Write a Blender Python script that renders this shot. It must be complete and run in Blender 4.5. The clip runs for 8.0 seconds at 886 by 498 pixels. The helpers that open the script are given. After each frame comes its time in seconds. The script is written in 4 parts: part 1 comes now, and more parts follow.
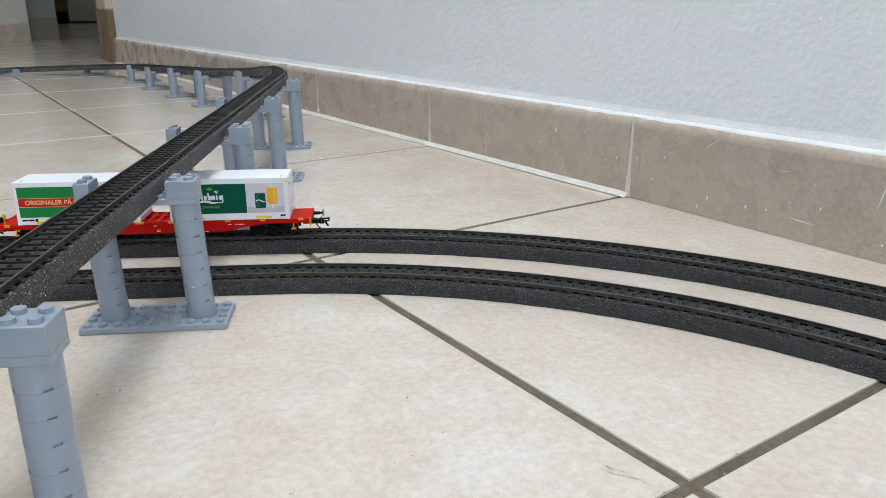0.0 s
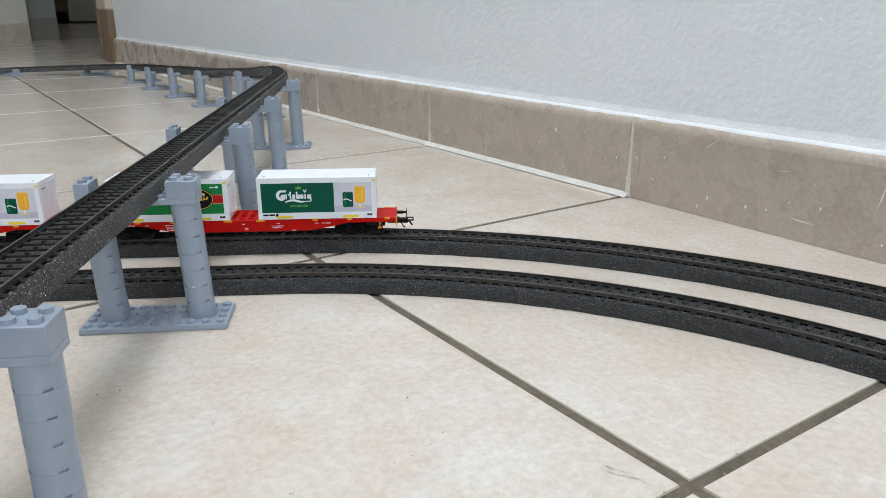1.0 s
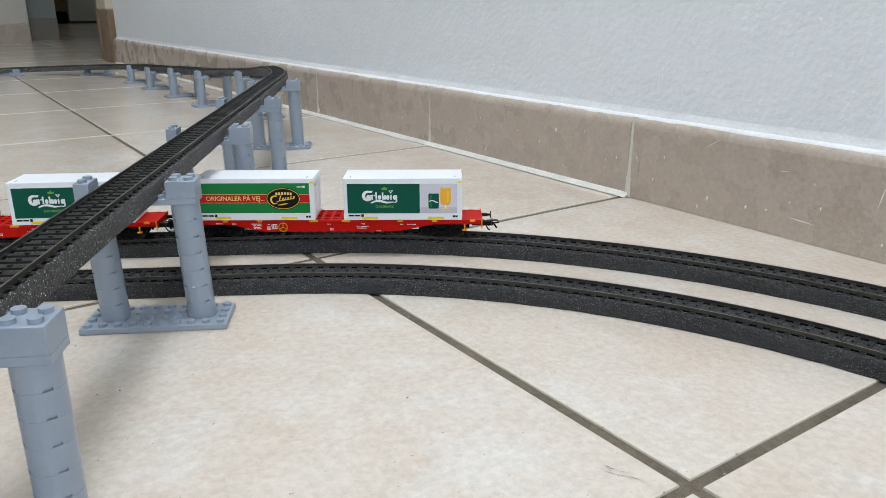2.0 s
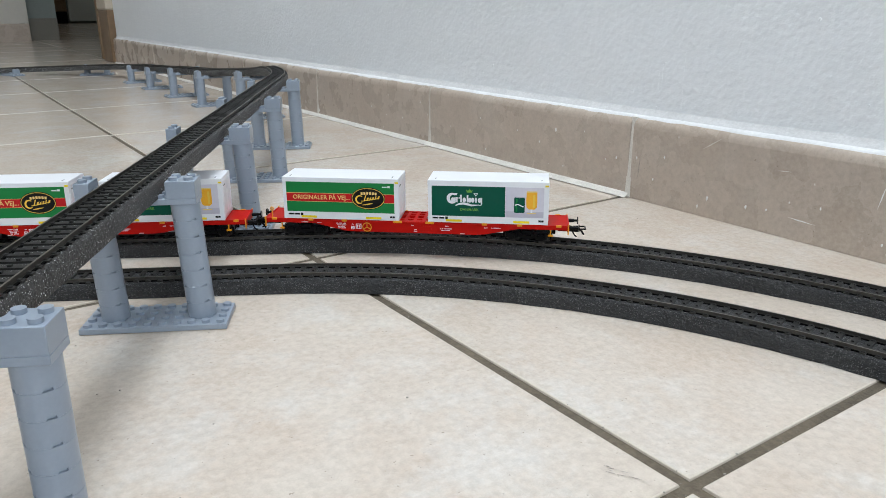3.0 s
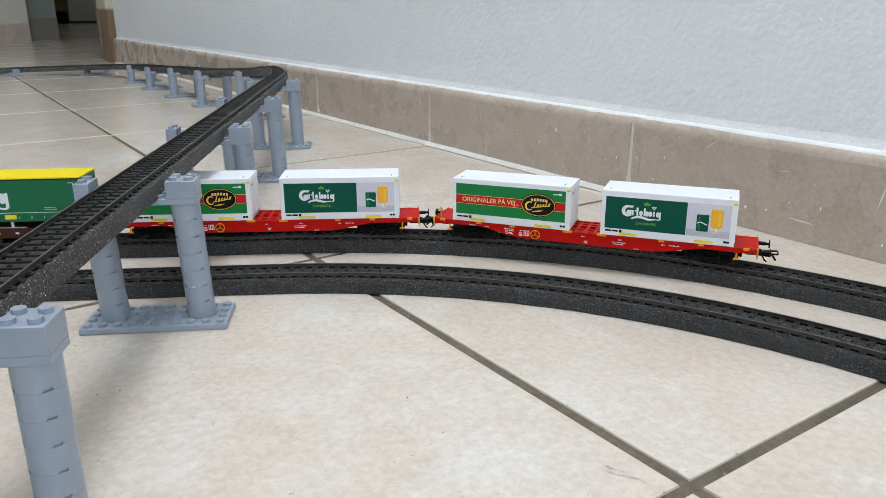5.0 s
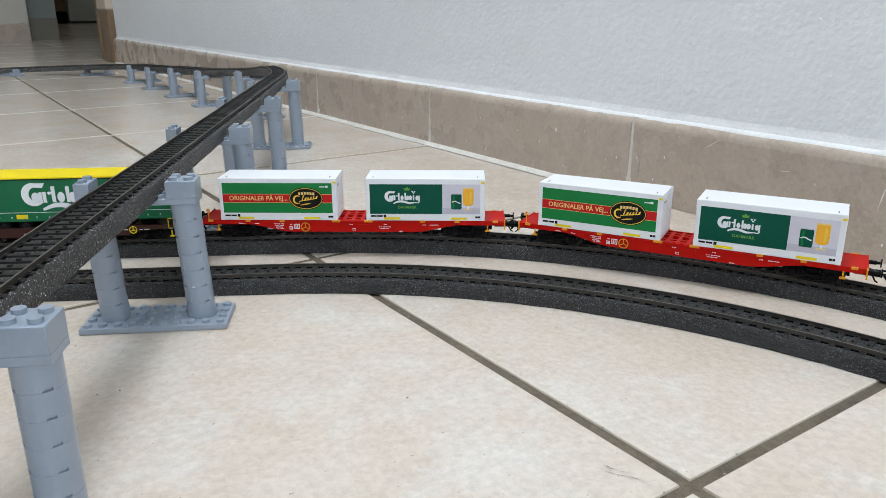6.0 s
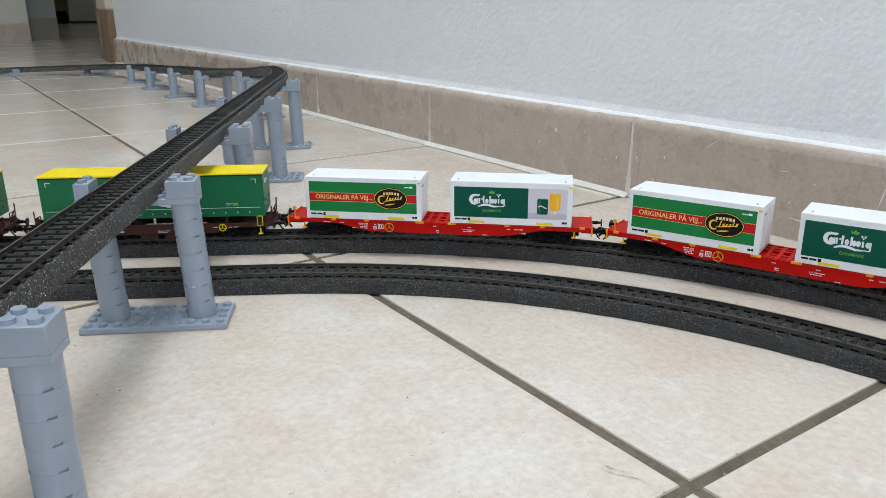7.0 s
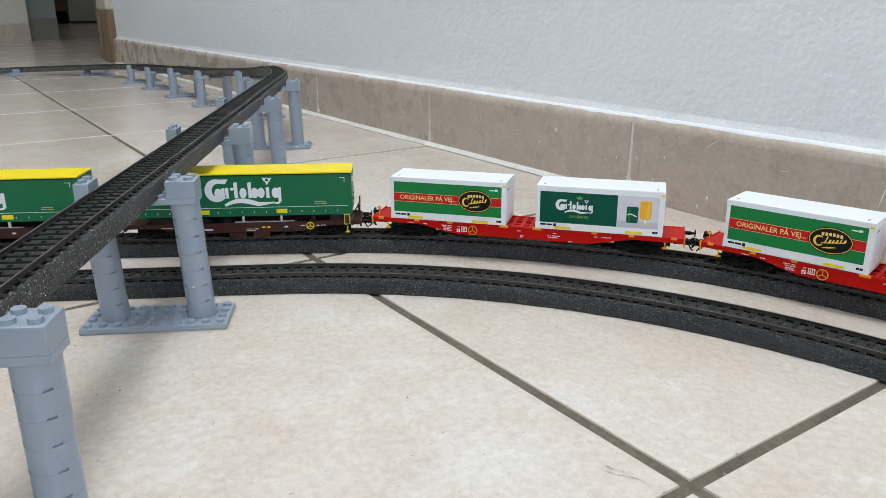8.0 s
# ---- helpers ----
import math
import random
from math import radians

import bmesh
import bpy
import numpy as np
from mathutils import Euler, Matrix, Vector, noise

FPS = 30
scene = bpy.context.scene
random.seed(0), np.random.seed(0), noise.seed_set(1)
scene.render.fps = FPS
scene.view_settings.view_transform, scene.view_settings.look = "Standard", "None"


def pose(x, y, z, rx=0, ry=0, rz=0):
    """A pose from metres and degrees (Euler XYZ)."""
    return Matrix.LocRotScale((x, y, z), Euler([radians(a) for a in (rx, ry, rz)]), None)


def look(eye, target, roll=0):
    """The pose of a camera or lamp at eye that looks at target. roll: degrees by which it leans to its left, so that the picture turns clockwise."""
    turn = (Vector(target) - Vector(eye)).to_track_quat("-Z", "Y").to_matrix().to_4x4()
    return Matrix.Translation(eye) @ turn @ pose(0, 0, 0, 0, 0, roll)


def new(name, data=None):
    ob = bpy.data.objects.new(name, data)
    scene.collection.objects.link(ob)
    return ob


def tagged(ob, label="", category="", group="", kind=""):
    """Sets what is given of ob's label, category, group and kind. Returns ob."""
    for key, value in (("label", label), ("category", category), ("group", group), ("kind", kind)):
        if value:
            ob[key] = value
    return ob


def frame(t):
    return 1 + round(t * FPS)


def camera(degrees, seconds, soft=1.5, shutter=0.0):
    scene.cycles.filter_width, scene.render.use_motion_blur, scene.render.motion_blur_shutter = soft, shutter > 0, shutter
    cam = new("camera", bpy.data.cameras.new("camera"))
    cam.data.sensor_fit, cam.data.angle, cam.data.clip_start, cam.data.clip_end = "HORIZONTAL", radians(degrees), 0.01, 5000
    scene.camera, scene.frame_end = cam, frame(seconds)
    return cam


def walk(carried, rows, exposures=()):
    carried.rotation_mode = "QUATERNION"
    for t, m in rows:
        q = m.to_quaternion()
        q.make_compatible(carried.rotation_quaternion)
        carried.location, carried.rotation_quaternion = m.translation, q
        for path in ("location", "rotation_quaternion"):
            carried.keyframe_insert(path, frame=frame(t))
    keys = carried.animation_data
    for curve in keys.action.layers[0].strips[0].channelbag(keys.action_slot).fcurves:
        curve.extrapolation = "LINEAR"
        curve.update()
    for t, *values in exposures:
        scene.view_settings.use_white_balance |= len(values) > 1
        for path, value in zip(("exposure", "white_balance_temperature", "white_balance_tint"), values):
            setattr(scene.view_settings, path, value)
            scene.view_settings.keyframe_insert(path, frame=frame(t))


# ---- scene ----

# ---------------------------------------------------------------- camera
cam = camera(60.68, 8.0, soft=0.65)
EYE = Vector((0.0, 0.0, 0.1736))
YAW, PITCH = radians(55.6027), radians(18.0117)
AIM = EYE + Vector((-math.sin(YAW) * math.cos(PITCH), math.cos(YAW) * math.cos(PITCH), -math.sin(PITCH)))
walk(cam, [(0.0, look(EYE, AIM, -0.268)), (8.0, look(EYE, AIM, -0.268))])

# ---------------------------------------------------------------- light
WALL_FACE = 0.5433                # plaster face of the wall beside the track
scene.view_settings.exposure = 0.0
world = bpy.data.worlds.new("world")
scene.world = world
world.use_nodes = True
wn = world.node_tree.nodes
sky = wn.new("ShaderNodeTexSky")
sky.sky_type, sky.sun_disc = "NISHITA", False
sky.sun_elevation, sky.sun_rotation = radians(40), radians(200)
wn["Background"].inputs["Strength"].default_value = 0.12
world.node_tree.links.new(sky.outputs["Color"], wn["Background"].inputs["Color"])


def area_lamp(name, eye, target, w, h, watts, colour):
    data = bpy.data.lights.new(name, "AREA")
    data.shape, data.size, data.size_y, data.energy, data.color = "RECTANGLE", w, h, watts, colour
    ob = new(name, data)
    ob.matrix_basis = look(eye, target)
    return ob


# unseen lamps added for daylight: over the track, at end wall, in far hall
area_lamp("added_daylight_lamp", (-0.50, 0.02, 2.60), (-0.50, 0.02, 0.0), 1.05, 0.95, 48, (0.885, 0.95, 1.0))
area_lamp("added_daylight_lamp", (2.16, -0.6, 1.35), (-2.0, 0.1, 0.4), 1.5, 1.5, 30, (0.85, 0.93, 1.0))
area_lamp("added_daylight_lamp", (-6.6, -0.86, 1.5), (-6.0, 1.4, 0.6), 1.0, 1.2, 5, (1.0, 0.93, 0.80))

# ---------------------------------------------------------------- materials


def mat(name, col, rough=0.5, metal=0.0, vary=0.12, scale=40.0, bump=0.0, bump_scale=400.0, fine=None, coat=0.0, spec=0.5, depth=0.001):
    """Principled material with a two-scale tone variation and a bump, in metres."""
    m = bpy.data.materials.new(name)
    m.use_nodes = True
    nt, n = m.node_tree, m.node_tree.nodes
    bs = n["Principled BSDF"]
    co = n.new("ShaderNodeTexCoord")
    big = n.new("ShaderNodeTexNoise")
    big.inputs["Scale"].default_value, big.inputs["Detail"].default_value = scale, 6
    small = n.new("ShaderNodeTexNoise")
    small.inputs["Scale"].default_value, small.inputs["Detail"].default_value = fine or scale * 12, 4
    for t in (big, small):
        nt.links.new(co.outputs["Object"], t.inputs["Vector"])
    add = n.new("ShaderNodeMath")
    add.operation = "MULTIPLY_ADD"
    add.inputs[1].default_value = 0.5
    nt.links.new(small.outputs["Fac"], add.inputs[0])
    half = n.new("ShaderNodeMath")
    half.operation = "MULTIPLY"
    half.inputs[1].default_value = 0.5
    nt.links.new(big.outputs["Fac"], half.inputs[0])
    nt.links.new(half.outputs[0], add.inputs[2])
    ramp = n.new("ShaderNodeValToRGB")
    ramp.color_ramp.elements[0].position, ramp.color_ramp.elements[1].position = 0.3, 0.7
    ramp.color_ramp.elements[0].color = (*[c * (1 - vary) for c in col], 1)
    ramp.color_ramp.elements[1].color = (*[min(1, c * (1 + vary)) for c in col], 1)
    nt.links.new(add.outputs[0], ramp.inputs["Fac"])
    nt.links.new(ramp.outputs["Color"], bs.inputs["Base Color"])
    bs.inputs["Roughness"].default_value, bs.inputs["Metallic"].default_value = rough, metal
    bs.inputs["Coat Weight"].default_value, bs.inputs["Specular IOR Level"].default_value = coat, spec
    rr = n.new("ShaderNodeMapRange")
    rr.inputs["To Min"].default_value, rr.inputs["To Max"].default_value = max(0.02, rough * 0.85), min(1, rough * 1.15)
    nt.links.new(big.outputs["Fac"], rr.inputs["Value"])
    nt.links.new(rr.outputs[0], bs.inputs["Roughness"])
    if bump:
        bt = n.new("ShaderNodeTexNoise")
        bt.inputs["Scale"].default_value, bt.inputs["Detail"].default_value = bump_scale, 3
        nt.links.new(co.outputs["Object"], bt.inputs["Vector"])
        bp = n.new("ShaderNodeBump")
        bp.inputs["Strength"].default_value, bp.inputs["Distance"].default_value = bump, depth
        nt.links.new(bt.outputs["Fac"], bp.inputs["Height"])
        nt.links.new(bp.outputs["Normal"], bs.inputs["Normal"])
    return m


def tile_material(name, light, mid, rosy, rough, pale_col=(0.70, 0.685, 0.655), amount=0.7, relief=0.2):
    """Glazed stone-look tile: cloudy beige with rosy and pale patches, offset at random from tile to tile."""
    m = bpy.data.materials.new(name)
    m.use_nodes = True
    nt, n = m.node_tree, m.node_tree.nodes
    bs = n["Principled BSDF"]
    co, info = n.new("ShaderNodeTexCoord"), n.new("ShaderNodeObjectInfo")
    off = n.new("ShaderNodeVectorMath")
    off.operation = "SCALE"
    off.inputs[0].default_value = (7.3, 3.1, 5.7)
    nt.links.new(info.outputs["Random"], off.inputs["Scale"])
    vec = n.new("ShaderNodeVectorMath")
    nt.links.new(co.outputs["Object"], vec.inputs[0])
    nt.links.new(off.outputs[0], vec.inputs[1])

    def noise_of(scale, detail, distort=0.0, rgh=0.55):
        t = n.new("ShaderNodeTexNoise")
        t.inputs["Scale"].default_value, t.inputs["Detail"].default_value = scale, detail
        t.inputs["Distortion"].default_value, t.inputs["Roughness"].default_value = distort, rgh
        nt.links.new(vec.outputs[0], t.inputs["Vector"])
        return t

    def ramp_of(src, a, b, ca, cb):
        r = n.new("ShaderNodeValToRGB")
        r.color_ramp.elements[0].position, r.color_ramp.elements[1].position = a, b
        r.color_ramp.elements[0].color, r.color_ramp.elements[1].color = (*ca, 1), (*cb, 1)
        nt.links.new(src, r.inputs["Fac"])
        return r

    def mix(fac, a, b):
        x = n.new("ShaderNodeMix")
        x.data_type = "RGBA"
        nt.links.new(fac, x.inputs["Factor"])
        nt.links.new(a, x.inputs["A"])
        nt.links.new(b, x.inputs["B"])
        return x

    base = ramp_of(noise_of(10, 12, 0.0, 0.7).outputs["Fac"], 0.38, 0.62, mid, light)
    rose = n.new("ShaderNodeRGB")
    rose.outputs[0].default_value = (*rosy, 1)
    pale = n.new("ShaderNodeRGB")
    pale.outputs[0].default_value = (*pale_col, 1)
    m1 = mix(ramp_of(noise_of(17, 14, 0.0, 0.74).outputs["Fac"], 0.47, 0.66, (0, 0, 0), (0.7, 0.7, 0.7)).outputs["Color"], base.outputs["Color"], rose.outputs[0])
    m2 = mix(ramp_of(noise_of(11.3, 14, 0.0, 0.78).outputs["Fac"], 0.51, 0.63, (0, 0, 0), (amount, amount, amount)).outputs["Color"], m1.outputs["Result"], pale.outputs[0])
    speck = n.new("ShaderNodeRGB")
    speck.outputs[0].default_value = (0.16, 0.12, 0.09, 1)
    m3 = mix(ramp_of(noise_of(420, 2).outputs["Fac"], 0.71, 0.77, (0, 0, 0), (0.5, 0.5, 0.5)).outputs["Color"], m2.outputs["Result"], speck.outputs[0])
    grain = n.new("ShaderNodeMix")
    grain.data_type, grain.blend_type = "RGBA", "MULTIPLY"
    grain.inputs["Factor"].default_value = 1.0
    nt.links.new(m3.outputs["Result"], grain.inputs["A"])
    nt.links.new(ramp_of(noise_of(240, 6, 0.0, 0.75).outputs["Fac"], 0.36, 0.62, (0.86, 0.85, 0.84), (1.03, 1.03, 1.03)).outputs["Color"], grain.inputs["B"])
    nt.links.new(grain.outputs["Result"], bs.inputs["Base Color"])
    rr = n.new("ShaderNodeMapRange")
    rr.inputs["To Min"].default_value, rr.inputs["To Max"].default_value = rough * 0.8, rough * 1.25
    nt.links.new(noise_of(25, 6).outputs["Fac"], rr.inputs["Value"])
    nt.links.new(rr.outputs[0], bs.inputs["Roughness"])
    bp = n.new("ShaderNodeBump")
    bp.inputs["Strength"].default_value, bp.inputs["Distance"].default_value = relief, 0.0008
    nt.links.new(noise_of(90, 8, 0.0, 0.7).outputs["Fac"], bp.inputs["Height"])
    nt.links.new(bp.outputs["Normal"], bs.inputs["Normal"])
    return m


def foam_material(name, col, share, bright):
    """Granular dark foam; a share of pale beads paints its glints into the colour."""
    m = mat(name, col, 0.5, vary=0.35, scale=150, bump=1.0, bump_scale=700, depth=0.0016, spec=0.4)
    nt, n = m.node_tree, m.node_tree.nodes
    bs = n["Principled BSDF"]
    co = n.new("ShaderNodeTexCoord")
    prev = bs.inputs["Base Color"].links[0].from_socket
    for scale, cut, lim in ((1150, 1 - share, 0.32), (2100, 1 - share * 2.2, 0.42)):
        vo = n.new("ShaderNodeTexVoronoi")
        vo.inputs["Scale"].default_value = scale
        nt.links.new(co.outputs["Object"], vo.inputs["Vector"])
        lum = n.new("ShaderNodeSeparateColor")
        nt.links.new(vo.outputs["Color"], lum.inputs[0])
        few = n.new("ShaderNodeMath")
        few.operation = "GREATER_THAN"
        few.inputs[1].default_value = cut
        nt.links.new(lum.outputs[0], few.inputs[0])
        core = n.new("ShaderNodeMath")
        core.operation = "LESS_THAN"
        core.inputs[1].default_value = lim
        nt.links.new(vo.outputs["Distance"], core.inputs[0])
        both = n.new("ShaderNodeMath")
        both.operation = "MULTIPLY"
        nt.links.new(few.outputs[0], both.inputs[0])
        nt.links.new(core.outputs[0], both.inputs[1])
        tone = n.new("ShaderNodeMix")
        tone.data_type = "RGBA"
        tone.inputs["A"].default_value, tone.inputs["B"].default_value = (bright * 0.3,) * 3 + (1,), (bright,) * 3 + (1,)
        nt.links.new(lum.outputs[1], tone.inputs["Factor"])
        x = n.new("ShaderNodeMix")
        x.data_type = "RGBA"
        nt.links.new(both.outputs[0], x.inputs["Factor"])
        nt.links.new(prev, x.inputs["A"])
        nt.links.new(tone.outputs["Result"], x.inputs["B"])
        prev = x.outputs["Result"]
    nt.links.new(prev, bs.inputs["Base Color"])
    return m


M_TILE = tile_material("floor_tile_glaze", (0.645, 0.575, 0.50), (0.60, 0.52, 0.44), (0.575, 0.47, 0.38), 0.16, amount=0.5)
M_SKIRT = tile_material("skirting_glaze", (0.51, 0.432, 0.362), (0.475, 0.398, 0.332), (0.46, 0.378, 0.308), 0.27, (0.55, 0.485, 0.42), 0.4, 0.25)
M_TILE_EDGE = mat("tile_edge", (0.56, 0.495, 0.415), 0.6, vary=0.1, scale=60, bump=0.4, bump_scale=500)
M_DROP = mat("paint_drop", (0.78, 0.78, 0.77), 0.55, vary=0.05, scale=90)
M_SCUFF = mat("scuff_grey", (0.30, 0.27, 0.24), 0.8, vary=0.2, scale=90)
M_GROUT_DARK = mat("dirty_grout", (0.120, 0.096, 0.068), 0.9, vary=0.4, scale=30, bump=0.6, bump_scale=700)
M_GROUT_PALE = mat("pale_grout", (0.52, 0.475, 0.41), 0.9, vary=0.3, scale=14, bump=0.6, bump_scale=700)
M_JOINT = mat("skirting_grout", (0.66, 0.63, 0.58), 0.85, vary=0.2, scale=60, bump=0.5, bump_scale=400)
M_CAULK = mat("white_caulk", (0.71, 0.715, 0.72), 0.75, vary=0.12, scale=30, bump=0.5, bump_scale=300)
def plaster_material(name, col):
    """Rough brushed plaster paint: grain of some millimetres over broad trowel waves."""
    m = mat(name, col, 0.6, vary=0.03, scale=5)
    nt, n = m.node_tree, m.node_tree.nodes
    bs = n["Principled BSDF"]
    co = n.new("ShaderNodeTexCoord")
    prev = None
    for scale, detail, stretch, strength, depth in ((6, 3, (1, 1, 1), 0.5, 0.010), (34, 3, (1.3, 1, 0.7), 0.42, 0.0014), (190, 2, (1, 1, 1), 0.9, 0.0011)):
        mp = n.new("ShaderNodeMapping")
        mp.inputs["Scale"].default_value = stretch
        nt.links.new(co.outputs["Object"], mp.inputs["Vector"])
        t = n.new("ShaderNodeTexNoise")
        t.inputs["Scale"].default_value, t.inputs["Detail"].default_value = scale, detail
        nt.links.new(mp.outputs["Vector"], t.inputs["Vector"])
        bp = n.new("ShaderNodeBump")
        bp.inputs["Strength"].default_value, bp.inputs["Distance"].default_value = strength, depth
        nt.links.new(t.outputs["Fac"], bp.inputs["Height"])
        if prev:
            nt.links.new(prev.outputs["Normal"], bp.inputs["Normal"])
        prev = bp
    nt.links.new(prev.outputs["Normal"], bs.inputs["Normal"])
    return m


M_PLASTER = plaster_material("white_plaster", (0.80, 0.825, 0.85))
M_CEIL = mat("ceiling_white", (0.8, 0.8, 0.79), 0.9, vary=0.03, scale=3)
M_FOAM = foam_material("dark_foam", (0.0185, 0.0195, 0.0212), 0.13, 0.22)
# same foam as lit on the raised line: lighter base, brighter painted glints
M_FOAM_LIT = foam_material("lit_foam_painted_glints", (0.038, 0.037, 0.036), 0.065, 0.85)
M_TIE = mat("tie_plastic", (0.0185, 0.018, 0.017), 0.42, vary=0.3, scale=200, spec=0.35)
M_RAIL_WEB = mat("dark_rail_web", (0.058, 0.053, 0.046), 0.45, metal=0.4, vary=0.3, scale=150)
M_RAIL = mat("browned_rail", (0.19, 0.175, 0.15), 0.36, metal=0.7, vary=0.3, scale=150)
M_BRICK = mat("grey_brick_plastic", (0.272, 0.318, 0.380), 0.3, vary=0.04, scale=60, spec=0.5)
M_RED = mat("wagon_red", (0.46, 0.006, 0.003), 0.45, vary=0.1, scale=80, spec=0.12)
M_BROWN = mat("wagon_brown", (0.050, 0.017, 0.012), 0.5, vary=0.18, scale=80, spec=0.25)
M_BLACK = mat("black_running_gear", (0.003, 0.003, 0.0035), 0.36, vary=0.25, scale=200, spec=0.12)
M_GAP_SHADE = mat("rail_gap_shade", (0.002, 0.002, 0.002), 0.8, vary=0.2, scale=200, spec=0.05)
M_WHEEL = mat("dark_wheel_steel", (0.022, 0.022, 0.023), 0.35, metal=0.5, vary=0.2, scale=300)
M_WHITE = mat("container_white", (0.78, 0.79, 0.82), 0.35, vary=0.02, scale=60)
M_GREEN = mat("bright_green_print", (0.012, 0.20, 0.05), 0.4, vary=0.04, scale=60, spec=0.2)
M_DEEP = mat("deep_green_print", (0.001, 0.080, 0.048), 0.4, vary=0.04, scale=60, spec=0.2)
M_TRAILER = mat("trailer_green", (0.005, 0.130, 0.050), 0.38, vary=0.06, scale=60, spec=0.35)
M_YELLOW = mat("roof_yellow", (0.80, 0.62, 0.008), 0.42, vary=0.05, scale=60, spec=0.3)
M_PEG = mat("peg_orange", (0.72, 0.30, 0.008), 0.4, vary=0.08, scale=90)
M_BAND = mat("red_print", (0.52, 0.012, 0.015), 0.4, vary=0.04, scale=60, spec=0.2)
M_CREAM = mat("cream_print", (0.80, 0.60, 0.22), 0.4, vary=0.03, scale=60)
M_LEAF = mat("olive_green_print", (0.15, 0.36, 0.06), 0.4, vary=0.05, scale=60, spec=0.2)
M_GOLD = mat("gold_print", (0.85, 0.55, 0.06), 0.4, vary=0.05, scale=60)
M_INK = mat("black_print", (0.006, 0.006, 0.006), 0.4, vary=0.1, scale=60, spec=0.2)
M_LILAC = mat("pale_lilac_print", (0.62, 0.60, 0.67), 0.4, vary=0.06, scale=30)
M_LILAC2 = mat("shelf_grey_print", (0.50, 0.48, 0.56), 0.4, vary=0.04, scale=30)
M_BEER = mat("amber_print", (0.88, 0.43, 0.02), 0.4, vary=0.08, scale=90)
M_WOOD = mat("brown_wood", (0.175, 0.108, 0.056), 0.45, vary=0.25, scale=12, fine=60)
# shade on the hall's wall end, put into its base colour
M_HALL_SHADED = mat("shaded_hall_grey", (0.24, 0.27, 0.25), 0.7, vary=0.06, scale=5)
# skirting below it, its glaze darkened for the same shade
M_SKIRT_SHADED = mat("shaded_skirting_glaze", (0.20, 0.185, 0.155), 0.35, vary=0.08, scale=9)
M_DOOR = mat("door_white", (0.62, 0.66, 0.63), 0.5, vary=0.04, scale=5)
# cream tone paints in the hall shade that lies on the partition
M_WALL_SHADED = mat("shaded_cream_wall", (0.60, 0.57, 0.51), 0.7, vary=0.04, scale=5)
M_CASING = mat("cream_casing_paint", (0.50, 0.43, 0.34), 0.5, vary=0.06, scale=9)
# grey of the far hall walls carries the hall's shade in its colour
M_SHADE = mat("hall_shade_grey", (0.45, 0.47, 0.45), 0.8, vary=0.05, scale=5)

# ---------------------------------------------------------------- helpers


def finish(name, bm, material, smooth=False):
    me = bpy.data.meshes.new(name)
    bm.normal_update()
    bm.to_mesh(me)
    bm.free()
    for m in material if isinstance(material, (list, tuple)) else (material,):
        me.materials.append(m)
    if smooth:
        me.set_sharp_from_angle(angle=radians(38))
        most = max(p.area for p in me.polygons)
        for p in me.polygons:
            p.use_smooth = smooth != "edges" or p.area < most * 0.2
    return me


def part(name, bm, material, parent=None, label="", smooth=False):
    me = bm if isinstance(bm, bpy.types.Mesh) else finish(name, bm, material, smooth)
    ob = new(name, me)
    if parent is not None:
        ob.parent = parent
    return tagged(ob, label)


def box(bm, x0, x1, y0, y1, z0, z1, bevel=0.0, seg=2):
    r = bmesh.ops.create_cube(bm, size=1.0)
    for v in r["verts"]:
        v.co = Vector((x0 + (v.co.x + 0.5) * (x1 - x0), y0 + (v.co.y + 0.5) * (y1 - y0), z0 + (v.co.z + 0.5) * (z1 - z0)))
    if bevel:
        es = list({e for v in r["verts"] for e in v.link_edges})
        bmesh.ops.bevel(bm, geom=es, offset=bevel, segments=seg, affect="EDGES", profile=0.5)
    return bm


def cyl(bm, p, axis, r, length, seg=16, r2=None):
    """A cylinder from p along axis ('x', 'y' or 'z')."""
    q = bmesh.ops.create_cone(bm, cap_ends=True, segments=seg, radius1=r, radius2=r if r2 is None else r2, depth=length)
    turn = {"z": Matrix.Identity(4), "x": Matrix.Rotation(radians(90), 4, "Y"), "y": Matrix.Rotation(radians(-90), 4, "X")}[axis]
    off = {"x": Vector((length / 2, 0, 0)), "y": Vector((0, length / 2, 0)), "z": Vector((0, 0, length / 2))}[axis]
    bmesh.ops.transform(bm, matrix=Matrix.Translation(Vector(p) + off) @ turn, verts=q["verts"])
    return bm


def rod(bm, a, b, r, seg=6):
    a, b = Vector(a), Vector(b)
    q = bmesh.ops.create_cone(bm, cap_ends=True, segments=seg, radius1=r, radius2=r, depth=(b - a).length)
    bmesh.ops.transform(bm, matrix=Matrix.Translation((a + b) / 2) @ (b - a).to_track_quat("Z", "Y").to_matrix().to_4x4(), verts=q["verts"])
    return bm


def ring(bm, centre, r, wire, normal="y", n=18, a0=0.0, a1=360.0):
    pts = []
    for i in range(n + 1):
        a = radians(a0 + (a1 - a0) * i / n)
        c, s = r * math.cos(a), r * math.sin(a)
        pts.append(Vector(centre) + (Vector((c, 0, s)) if normal == "y" else Vector((c, s, 0)) if normal == "z" else Vector((0, c, s))))
    for p, q in zip(pts, pts[1:]):
        rod(bm, p, q, wire, 5)
    return bm


